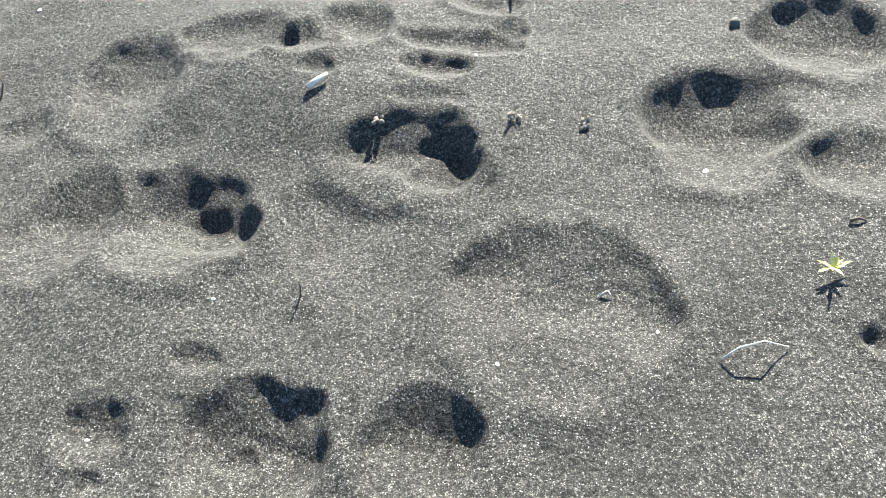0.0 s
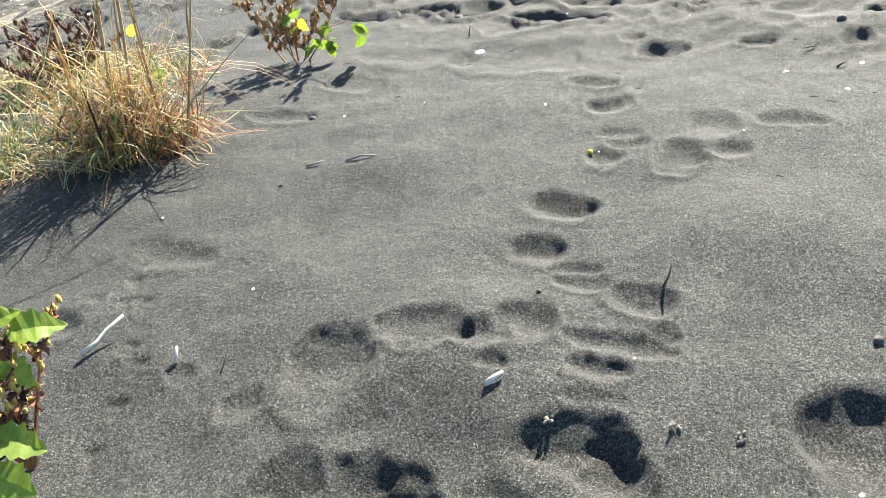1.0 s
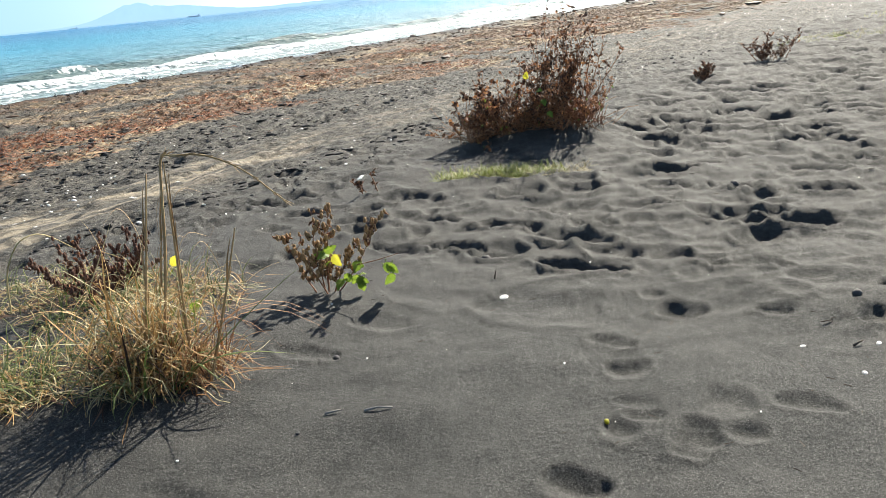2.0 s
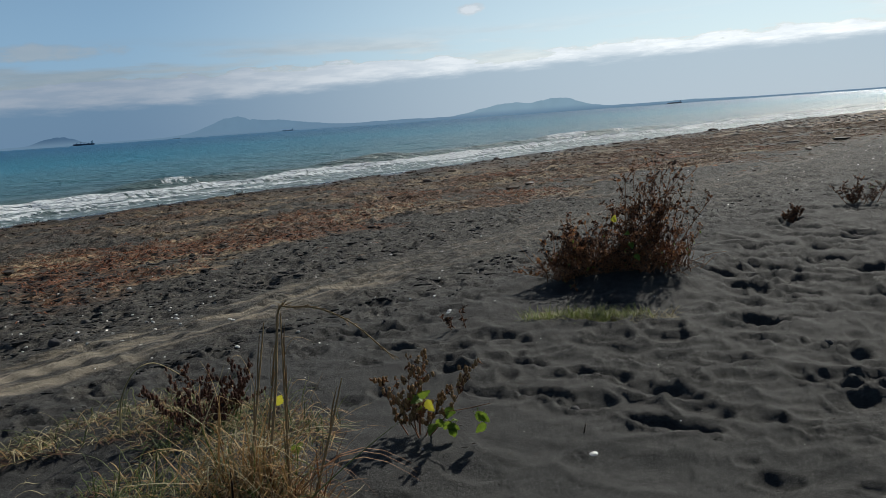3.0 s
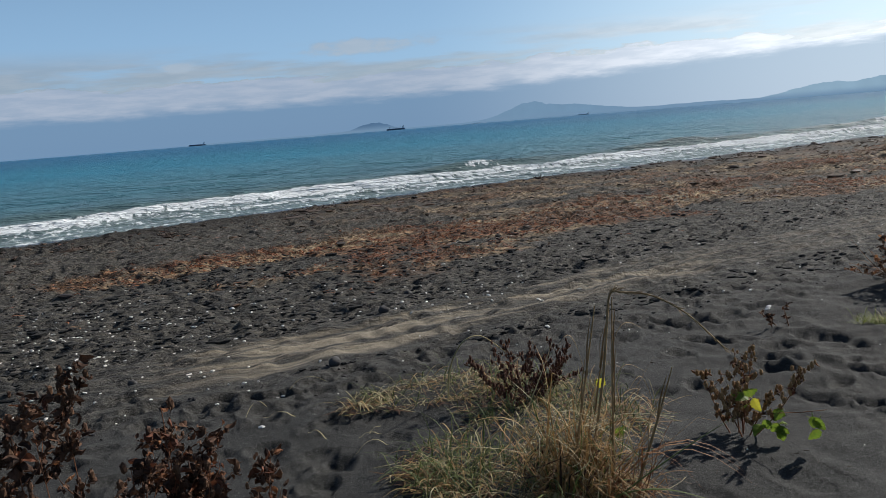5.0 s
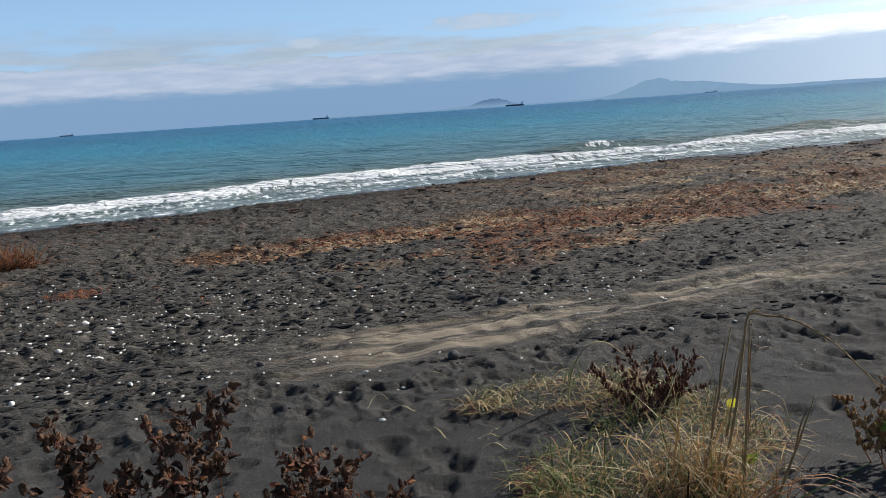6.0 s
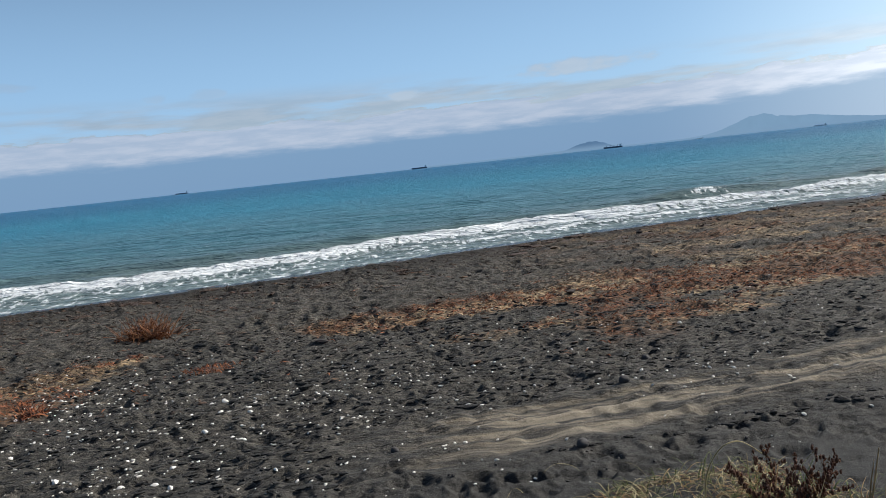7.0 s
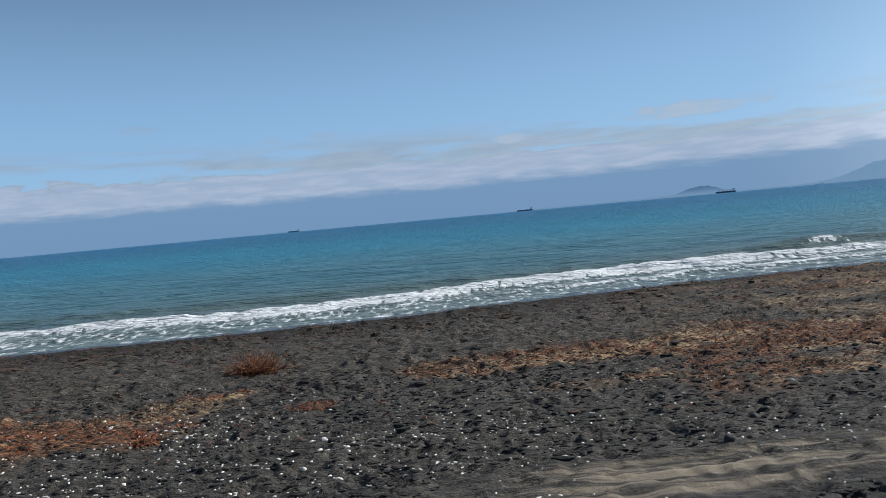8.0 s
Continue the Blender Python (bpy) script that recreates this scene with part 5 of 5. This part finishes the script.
def make_near_herbs():
    """Tall withered cockleburs close to the path."""
    spec = [(0.06, 0.90, 3), (0.19, 0.97, 4), (0.33, 0.91, 4), (0.41, 0.94, 4), (0.555, 0.88, 3), (0.665, 0.73, 3), (-0.02, 0.84, 3), (0.125, 0.86, 3), (0.27, 0.85, 3), (0.49, 0.80, 3), (0.61, 0.80, 2)]
    for k, (x, tall, side_stems) in enumerate(spec):
        rng = random.Random(71 + k)
        y = 1.72 + rng.uniform(-0.05, 0.05)
        z = sand_at(x, y)
        t = thing("withered_cocklebur", (x, y, z - 0.02), "tall withered cocklebur with curled brown leaves and rusty burs", "plant", "withered cockleburs")
        stems = [((0, 0, 0), rng.uniform(0, 6.28), 0.02, tall - z - 0.02, 0.04)]
        stems += [((rng.uniform(-0.04, 0.04), rng.uniform(-0.02, 0.02), 0.0), rng.uniform(0, 6.28), rng.uniform(0.0, 0.13), tall * rng.uniform(0.76, 0.93), rng.uniform(0.0, 0.45)) for _ in range(side_stems)]
        branchy(rng, t, stems, STEM_RED, [("dead_leaf_mass", 7, 0.14), ("rusty_leaf_mass", 3.5 if x > 0.5 else 1.0, 0.12)], BUR_BROWN, 0.45, (0.009, 0.026), 12, 0.0028, True, 1.1, 0.95)
    rng = random.Random(81)
    x, y = 0.935, 1.515
    t = thing("cocklebur_plant", (x, y, sand_at(x, y) - 0.01), "green-leaved cocklebur with ripe yellow-brown burs", "plant")
    stems = [((0, 0, 0), rng.uniform(0, 6.28), rng.uniform(0.05, 0.4), rng.uniform(0.2, 0.34), 0.2) for _ in range(8)]
    branchy(rng, t, stems, STEM_RED, [("dead_leaf_mass", 3, 0.1), ("rusty_leaf_mass", 1, 0.1)], BUR_RIPE, 1.0, (0.015, 0.03), 5, 0.004)
    for k, (at, way, ln) in enumerate((((0.05, -0.03, 0.27), (0.75, -0.55, -0.02), 0.085), ((0.02, 0.0, 0.28), (0.6, -0.4, 0.3), 0.07), ((0.02, -0.01, 0.23), (0.3, -0.4, -0.5), 0.075),
                                       ((-0.04, -0.03, 0.13), (0.4, -0.5, -0.3), 0.085), ((-0.07, -0.04, 0.09), (0.3, -0.5, -0.5), 0.085))):
        big_leaf(t, "green_leaf", LEAF_GREEN, at, way, ln, "bright green toothed leaf", (-0.3, -0.4, 0.9), 90 + k)


BUR_BROWN = material("brown_bur", plain((0.045, 0.022, 0.013), (0.125, 0.064, 0.032), spread=0.7, rough=0.85))
BUR_RIPE = material("ripe_bur", plain((0.26, 0.16, 0.04), (0.50, 0.36, 0.10), spread=0.7, rough=0.8))
make_near_herbs()


# ---- ships at anchor ----
def make_ship(bearing, length, label, hull_mat, cranes, house_end=1, distance=4300.0):
    a = radians(bearing)
    t = thing("cargo_ship", (math.sin(a) * distance, math.cos(a) * distance, SEA_LEVEL), label, "ship", "ships at anchor", -bearing)
    L, H, W = length, length * 0.075, length * 0.14
    g = Geo()
    n = 12
    for i in range(n + 1):
        s = i / n
        x = (s - 0.5) * L
        w = W * 0.5 * min(1, (1 - abs(2 * s - 1) ** 3.5) + 0.12)
        rise = H * (1 + 0.35 * max(0, (abs(2 * s - 1) - 0.75) * 4) * 0.5)
        g.v += [Vector((x * 0.965, -w * 0.7, -2)), Vector((x, -w, rise)), Vector((x, w, rise)), Vector((x * 0.965, w * 0.7, -2))]
    for i in range(n):
        b = 4 * i
        g.f += [(b, b + 4, b + 5, b + 1), (b + 1, b + 5, b + 6, b + 2), (b + 2, b + 6, b + 7, b + 3)]
    g.f += [(0, 1, 2, 3), tuple(4 * n + k for k in (3, 2, 1, 0))]
    part("hull", g, hull_mat, t)

    def box(name, x, w, l, z0, z1, mat, lab=""):
        b = Geo()
        for z, k in ((z0, 1.0), (z1, 0.94)):
            for sx, sy in ((-1, -1), (1, -1), (1, 1), (-1, 1)):
                b.v.append(Vector((x + sx * l * 0.5 * k, sy * w * 0.5 * k, z)))
        b.f += [(0, 1, 5, 4), (1, 2, 6, 5), (2, 3, 7, 6), (3, 0, 4, 7), (4, 5, 6, 7)]
        return part(name, b, mat, t, lab)

    hx = house_end * L * 0.38
    box("deckhouse", hx, W * 0.8, L * 0.10, H * 0.98, H * 2.1, SHIP_WHITE, "white deckhouse")
    box("bridge", hx, W * 1.0, L * 0.05, H * 2.1, H * 2.6, SHIP_WHITE)
    box("funnel", hx + house_end * L * 0.05, W * 0.25, L * 0.03, H * 2.0, H * 2.9, hull_mat)
    for k in range(cranes):
        x = -house_end * L * (0.34 - 0.58 * k / max(1, cranes - 1))
        g = Geo()
        g.tube([(x, 0, H * 0.95), (x, 0, H * 2.2)], [L * 0.010, L * 0.008], 6)
        g.tube([(x, 0, H * 2.1), (x + L * 0.10, 0, H * 1.9)], [L * 0.006, L * 0.004], 5)
        part("crane", g, hull_mat, t)
    for k in range(4):
        x = -house_end * L * (0.30 - 0.16 * k)
        box("hatch", x, W * 0.6, L * 0.11, H * 0.98, H * 1.18, hull_mat)


make_ship(21.5, 96, "dark bulk carrier with deck cranes, far out at anchor", SHIP_DARK, 4)
make_ship(8.02, 82, "dark cargo ship with a white deckhouse, far out", SHIP_DARK, 0)
make_ship(-8.25, 62, "small grey cargo ship on the horizon", SHIP_DARK, 0)
make_ship(34.53, 58, "long pale ship under the hazy hills", SHIP_PALE, 2, 1)
make_ship(61.0, 70, "low reddish ship before the far shore", SHIP_RED, 0)
make_ship(27.2, 34, "small boat under the hills", SHIP_WHITE, 0)


# ---- seaweed wrack ----
def weed_place(rng):
    """A place in the band of wrack along the beach, in loose patches."""
    while True:
        x = -13 + 75 * rng.random() ** 1.9
        ys = float(shore(np.array([x]))[0])
        y = rng.uniform(6.8, ys - 0.7)
        yield x, y, ys


def make_seaweed():
    rng = random.Random(101)
    red, tan, dark, lumps = Geo(), Geo(), Geo(), Geo()
    spots = weed_place(rng)
    made = 0
    while made < 14000:
        xs = -9 + 50 * np.random.RandomState(made + 7).rand(4000) ** 1.7
        ys_ = 6.8 + 13.0 * np.random.RandomState(made + 8).rand(4000)
        cover = weed_cover(xs, ys_)
        for x, y, c in zip(xs, ys_, cover):
            if rng.random() > c + 0.015:
                continue
            made += 1
            z = sand_at(x, y)
            far = 1 + 0.05 * max(0, x - 8)
            heap = 0.035 * c * (0.5 + 0.5 * noise.noise(Vector((x * 2.5, y * 2.5, 2))))
            reds = noise.noise(Vector((x * 0.45, y * 0.8, 6))) + 0.25 * noise.noise(Vector((x * 2, y * 2, 8))) - 0.035 * max(0.0, x - 3.0)
            for k in range(3):
                a = rng.uniform(0, 6.28)
                ln = rng.uniform(0.04, 0.13) * far
                px, py = x + rng.gauss(0, 0.04), y + rng.gauss(0, 0.04)
                lift = rng.uniform(0.003, 0.03) + max(0.0, heap)
                (red if reds + rng.gauss(0, 0.12) > -0.20 else tan).strip([(px + math.cos(a + 0.6 * s) * ln * s, py + math.sin(a + 0.6 * s) * ln * s, z + 0.003 + lift * math.sin(0.4 + s * 2.4)) for s in (0, 0.5, 1)],
                          rng.uniform(0.005, 0.013) * far, (-math.sin(a), math.cos(a), rng.uniform(-0.6, 0.6)))
    made = 0
    while made < 5000:
        x, y, ys = next(spots)
        f = (y - 7) / (ys - 7)
        if rng.random() > 0.15 + 0.85 * f:
            continue
        made += 1
        size = rng.uniform(0.012, 0.034) * (2.2 if rng.random() < 0.04 else 1) * (1 + 0.04 * max(0, x - 8))
        lumps.lump((x, y, sand_at(x, y) + size * 0.25), size * rng.uniform(1.0, 2.6), size, size * rng.uniform(0.3, 0.6), rng, 0.4, 3, 5, rng.uniform(0, 6.28))
        if rng.random() < 0.5:
            z = sand_at(x, y)
            for k in range(2):
                a = rng.uniform(0, 6.28)
                ln = rng.uniform(0.06, 0.16)
                dark.blade([(x + math.cos(a) * ln * s, y + math.sin(a) * ln * s, z + 0.004 + 0.03 * math.sin(s * 3)) for s in (0, 0.33, 0.66, 1)], 0.010, (-math.sin(a), math.cos(a), 0.3))
    tagged(part("red_seaweed_litter", red, WEED_RED), "scattered rust-red dried seaweed on black sand", "seaweed", kind="stuff")
    tagged(part("brown_seaweed_litter", tan, WEED_TAN), "scattered tan-brown dried seaweed on black sand", "seaweed", kind="stuff")
    tagged(part("dark_seaweed_litter", dark, WEED_DARK), "thin strips of blackish dried seaweed", "seaweed", kind="stuff")
    tagged(part("seaweed_crumbs", lumps, WEED_DARK), "dark clods and seaweed crumbs along the tide line", "debris", kind="stuff")


make_seaweed()


def weed_clump(x, y, wide, tall, mat, label, seed, count=160):
    rng = random.Random(seed)
    t = thing("seaweed_clump", (x, y, sand_at(x, y) - 0.01), label, "seaweed", "clumps of seaweed")
    g = Geo()
    for k in range(count):
        bx, by = rng.gauss(0, wide * 0.30), rng.gauss(0, wide * 0.22)
        g.tube(off_ground(arc(rng, (bx, by, 0), rng.uniform(0.1, 1.2), rng.uniform(0, 6.28), tall * rng.uniform(0.5, 1.2), rng.uniform(0, 1.2), 4)), [0.006, 0.005, 0.005, 0.004, 0.002], 3)
    part("fronds", g, mat, t)
    g = Geo()
    g.lump((0, 0, tall * 0.08), wide * 0.42, wide * 0.3, tall * 0.35, rng, 0.25, 5, 9)
    part("mass", g, WEED_DARK, t)


weed_clump(-2.15, 11.85, 0.52, 0.36, BUSH_LEAF, "bushy tuft of orange-red dried seaweed", 111, 260)
weed_clump(-0.95, 8.75, 0.42, 0.07, WEED_RED, "flat heap of rust-brown seaweed", 112)
weed_clump(-2.35, 7.75, 0.16, 0.12, WEED_RED, "small reddish seaweed tuft", 113, 70)
_rng = random.Random(120)
for _k in range(64):
    _x = -9 + 40 * _rng.random() ** 1.4
    _y = float(shore(np.array([_x]))[0]) - _rng.uniform(0.9, 4.2)
    weed_clump(_x, _y, _rng.uniform(0.20, 0.75), _rng.uniform(0.05, 0.13), WEED_DARK, "heap of black seaweed along the tide line", 121 + _k, 34)


# ---- shells, stones, sticks ----
def shell_geo(rng, size):
    """One valve of a shell: a ribbed, shallow dome with a lip."""
    g = Geo()
    sides, rings = 9, 3
    g.v.append(Vector((-size * 0.15, 0, size * 0.30)))
    for i in range(1, rings + 1):
        r = i / rings
        for k in range(sides):
            a = 2 * math.pi * k / sides
            rib = 1 + (0.08 if k % 2 else -0.05)
            g.v.append(Vector((math.cos(a) * size * 0.55 * r * rib, math.sin(a) * size * 0.42 * r * rib, size * 0.30 * (1 - r * r) + (0.0 if i < rings else -0.002))))
    g.v.append(Vector((0, 0, 0)))
    for k in range(sides):
        b = (k + 1) % sides
        g.f.append((0, 1 + k, 1 + b))
        for i in range(rings - 1):
            p, q = 1 + i * sides + k, 1 + i * sides + b
            g.f.append((p, p + sides, q + sides, q))
        p, q = 1 + (rings - 1) * sides + k, 1 + (rings - 1) * sides + b
        g.f.append((p, len(g.v) - 1, q))
    return g


def shell_place(rng):
    while True:
        x, y = rng.gauss(-1.5, 2.4), rng.gauss(6.7, 1.3)
        if 4.3 < y < 11 and rng.random() < 0.35 + 0.9 * noise.noise(Vector((x * 0.8, y * 1.2, 9))):
            return x, y


def make_shells():
    rng = random.Random(131)
    meshes = [shell_geo(rng, 1.0).mesh("shell", SHELL) for _ in range(4)]
    for k in range(285):
        x, y = shell_place(rng)
        ob = new("shell", meshes[k % 4])
        size = rng.uniform(0.020, 0.050) * (1.5 if rng.random() < 0.12 else 1)
        ob.matrix_basis = pose(x, y, sand_at(x, y) - 0.001, rng.uniform(-30, 30), rng.uniform(-30, 30), rng.uniform(0, 360)) @ Matrix.Diagonal((size, size * rng.uniform(0.6, 1), size, 1))
        tagged(ob, "small bleached white shell lying on black sand", "shell", "white shells")
    bits = Geo()
    for k in range(2000):
        if k % 3:
            x, y = shell_place(rng)
        else:
            x, y = rng.uniform(-8, 22), rng.uniform(4.0, 12)
        s = rng.uniform(0.005, 0.014)
        bits.lump((x, y, sand_at(x, y) + s * 0.2), s * rng.uniform(0.8, 1.9), s * 0.8, s * 0.5, rng, 0.3, 3, 5, rng.uniform(0, 6.28))
    tagged(part("shell_bits", bits, SHELL), "broken white shell fragments strewn over dark sand", "shells", kind="stuff")
    crumbs = Geo()
    for k in range(2600):
        x, y = rng.uniform(-6, 12), 4.1 + 6 * rng.random()
        if x > 0.3 and abs(y - 5.17 - 0.115 * (x - 1.0)) < 0.6:
            continue
        s = rng.uniform(0.004, 0.013)
        crumbs.lump((x, y, sand_at(x, y) + s * 0.3), s * rng.uniform(0.8, 1.6), s, s * 0.7, rng, 0.35, 3, 5, rng.uniform(0, 6.28))
    tagged(part("pumice_crumbs", crumbs, STONE), "dark pebbles and crumbs scattered over the sand", "pebbles", kind="stuff")


make_shells()


def make_clods():
    """Crusty lumps of sand kicked up between the plants and the wrack."""
    rng = random.Random(151)
    g = Geo()
    for k in range(6500):
        x, y = rng.gauss(0.5, 4.2), 4.6 + 6.4 * rng.random() ** 1.2
        if not -7 < x < 12 or (x > 0.3 and abs(y - float(rut_line(x)) - 0.05) < 0.6):
            continue
        size = rng.uniform(0.008, 0.022) * (1.7 if rng.random() < 0.08 else 1)
        g.lump((x, y, sand_at(x, y) + size * 0.15), size * rng.uniform(1.2, 2.6), size, size * rng.uniform(0.5, 0.9), rng, 0.35, 3, 5, rng.gauss(0, 0.5))
    tagged(part("sand_clods", g, SAND), "crusty clods of dark sand kicked up by feet", "sand clods", kind="stuff")


make_clods()


def stone(x, y, size, label, seed, mat=None, flat=0.7):
    rng = random.Random(seed)
    g = Geo()
    g.lump((0, 0, 0), size, size * rng.uniform(0.7, 0.95), size * flat, rng, 0.18, 6, 9)
    ob = part("pebble", g, mat or STONE, None, "", True)
    ob.matrix_basis = pose(x, y, sand_at(x, y) + size * flat * 0.55, 0, 0, rng.uniform(0, 360))
    tagged(ob, label, "pebble", "single pebbles")


for _k, (_x, _y, _s) in enumerate([(2.40, 5.85, 0.045), (1.64, 4.60, 0.045), (3.254, 2.247, 0.022), (3.394, 0.848, 0.019), (4.651, 1.711, 0.022), (1.827, 0.41, 0.010),
                                   (1.842, 1.833, 0.006), (2.9, 6.6, 0.04), (0.6, 5.1, 0.03), (2.24, 2.10, 0.012), (1.71, 0.98, 0.006)]):
    stone(_x, _y, _s, "dark lump of stone lying on the sand", 141 + _k)
stone(2.326, 1.185, 0.009, "small yellow pebble at the edge of a print", 160, LEAF_YELLOW)


def stick(pts, radius, mat, label, name="stick"):
    base = Vector(pts[0])
    z = sand_at(base.x, base.y)
    g = Geo()
    local = [Vector(p) - Vector((base.x, base.y, 0)) for p in pts]
    n = len(local)
    g.tube(local, [radius * (1 - 0.5 * i / (n - 1)) for i in range(n)], 6)
    ob = part(name, g, mat, None, "", True)
    ob.matrix_basis = pose(base.x, base.y, z)
    return tagged(ob, label, "stick", "loose sticks")


stick([(1.145, 1.674, 0.010), (1.18, 1.672, 0.014), (1.21, 1.676, 0.024), (1.25, 1.672, 0.034)], 0.0055, BLEACHED, "bleached split stick lying on sand")
stick([(1.228, 1.492, 0.004), (1.237, 1.497, 0.016), (1.246, 1.501, 0.026)], 0.005, BLEACHED, "short bleached stub standing in sand")
stick([(1.253, 1.396, -0.002), (1.268, 1.392, 0.02), (1.276, 1.40, 0.036)], 0.0016, TWIG, "thin dark twig standing in sand")
stick([(1.429, 0.916, 0.006), (1.445, 0.910, 0.010), (1.461, 0.903, 0.012)], 0.0055, BLEACHED, "short pale bone-coloured stick")
stick([(1.827, 0.781, -0.005), (1.838, 0.772, 0.02), (1.852, 0.772, 0.042)], 0.0028, TWIG, "dark twig standing upright")
stick([(1.116, 0.72, -0.004), (1.119, 0.717, 0.014), (1.118, 0.716, 0.027)], 0.0013, TWIG, "fine twig with a pale tip")
stick([(1.204, 0.264, 0.003), (1.214, 0.252, 0.016), (1.228, 0.232, 0.021), (1.244, 0.21, 0.004)], 0.0012, BLEACHED, "thin pale grass stalk arched over the sand")
stick([(1.946, 1.838, 0.004), (1.966, 1.823, 0.006), (1.986, 1.808, 0.007)], 0.004, GREY_WOOD, "short grey weathered stick on sand")
stick([(2.014, 1.752, 0.003), (2.04, 1.722, 0.010), (2.065, 1.693, 0.005)], 0.004, GREY_WOOD, "short grey curved stick on sand")
stick([(3.056, 0.774, 0.004), (3.072, 0.766, 0.010), (3.085, 0.758, 0.012)], 0.004, TWIG, "dark driftwood splinter on trodden sand")
stick([(3.194, 0.872, 0.003), (3.180, 0.882, 0.007), (3.168, 0.895, 0.005)], 0.003, TWIG, "dark driftwood splinter on trodden sand")
stick([(3.059, 2.063, -0.004), (3.062, 2.06, 0.02), (3.066, 2.056, 0.038)], 0.003, TWIG, "dark twig standing upright")
stick([(1.435, 0.188, 0.003), (1.440, 0.180, 0.006), (1.442, 0.172, 0.003)], 0.0022, TWIG, "dark seed stub on bare sand")
stick([(1.26, 0.408, 0.002), (1.266, 0.402, 0.007), (1.262, 0.396, 0.003)], 0.0018, BLEACHED, "tiny curled husk in the print")


def fragments():
    rng = random.Random(171)
    for k, (x, y, s) in enumerate([(2.933, 1.93, 0.034), (2.999, 0.899, 0.016), (3.1, 0.717, 0.018), (2.886, 0.706, 0.016), (1.517, 0.362, 0.009), (1.114, 0.465, 0.005), (1.229, 0.334, 0.005),
                                   (1.071, 0.813, 0.005), (0.867, 0.815, 0.005), (4.28, 3.99, 0.05), (4.20, 3.93, 0.03), (4.18, 8.13, 0.045), (1.064, 3.84, 0.03)]):
        g = shell_geo(rng, s)
        ob = part("shell", g, SHELL)
        ob.matrix_basis = pose(x, y, sand_at(x, y) + 0.001, rng.uniform(-12, 12), rng.uniform(-12, 12), rng.uniform(0, 360)) @ Matrix.Diagonal((1.15, 1, 0.5, 1))
        tagged(ob, "white shell fragment lying on the trodden sand", "shell", "white shells")
    # spiky dry husk and two small seed heads
    t = thing("dry_husk", (1.355, 0.192, sand_at(1.355, 0.192)), "spiky yellow-green dry husk on the sand", "husk")
    for k in range(11):
        g = Geo()
        d = Vector((rng.gauss(0, 1), rng.gauss(0, 1), abs(rng.gauss(0.4, 0.5)))).normalized()
        g.leaf((0, 0, 0.008), d, (0, 0, 1), rng.uniform(0.012, 0.024), 0.0042, rng, 3, 0.1, 0.03)
        part("spike", g, HUSK, t)
    for x, y in ((1.483, 0.615), (1.516, 0.525), (1.42, 0.79)):
        t = thing("seed_head", (x, y, sand_at(x, y)), "small grey-brown broken seed head", "seed", "small seed heads")
        for k in range(7):
            g = Geo()
            a = Vector((rng.gauss(0, 0.006), rng.gauss(0, 0.006), 0.003 + abs(rng.gauss(0, 0.004))))
            g.lump(a, 0.0042, 0.003, 0.003, rng, 0.3, 3, 5)
            part("grain", g, SEED, t)
        g = Geo()
        g.tube([(0, 0, 0.002), (0.008, 0.004, 0.010), (0.012, -0.004, 0.016)], [0.0012, 0.001, 0.0008], 4)
        part("stalk", g, SEED, t)
    # fine litter over the near sand
    g = Geo()
    for k in range(420):
        x, y = rng.uniform(2.2, 7.0), rng.uniform(-0.2, 4.2)
        a, ln = rng.uniform(0, 6.28), rng.uniform(0.006, 0.03)
        z = sand_at(x, y)
        g.tube([(x, y, z + 0.002), (x + math.cos(a) * ln, y + math.sin(a) * ln, z + rng.uniform(0.002, 0.008))], [0.0012, 0.0008], 3)
    tagged(part("twig_litter", g, TWIG), "fine dark twig bits strewn over the sand", "litter", kind="stuff")
    g = Geo()
    for k in range(90):
        x, y = rng.uniform(1.4, 6.0), rng.uniform(-0.2, 4.2)
        s = rng.uniform(0.0015, 0.004)
        g.lump((x, y, sand_at(x, y) + s * 0.3), s * 1.4, s, s * 0.7, rng, 0.3, 3, 5)
    tagged(part("shell_grit", g, SHELL), "tiny pale shell grit on dark sand", "grit", kind="stuff")


HUSK = material("dry_husk", plain((0.26, 0.27, 0.07), (0.50, 0.48, 0.18), spread=0.6, rough=0.7))
fragments()
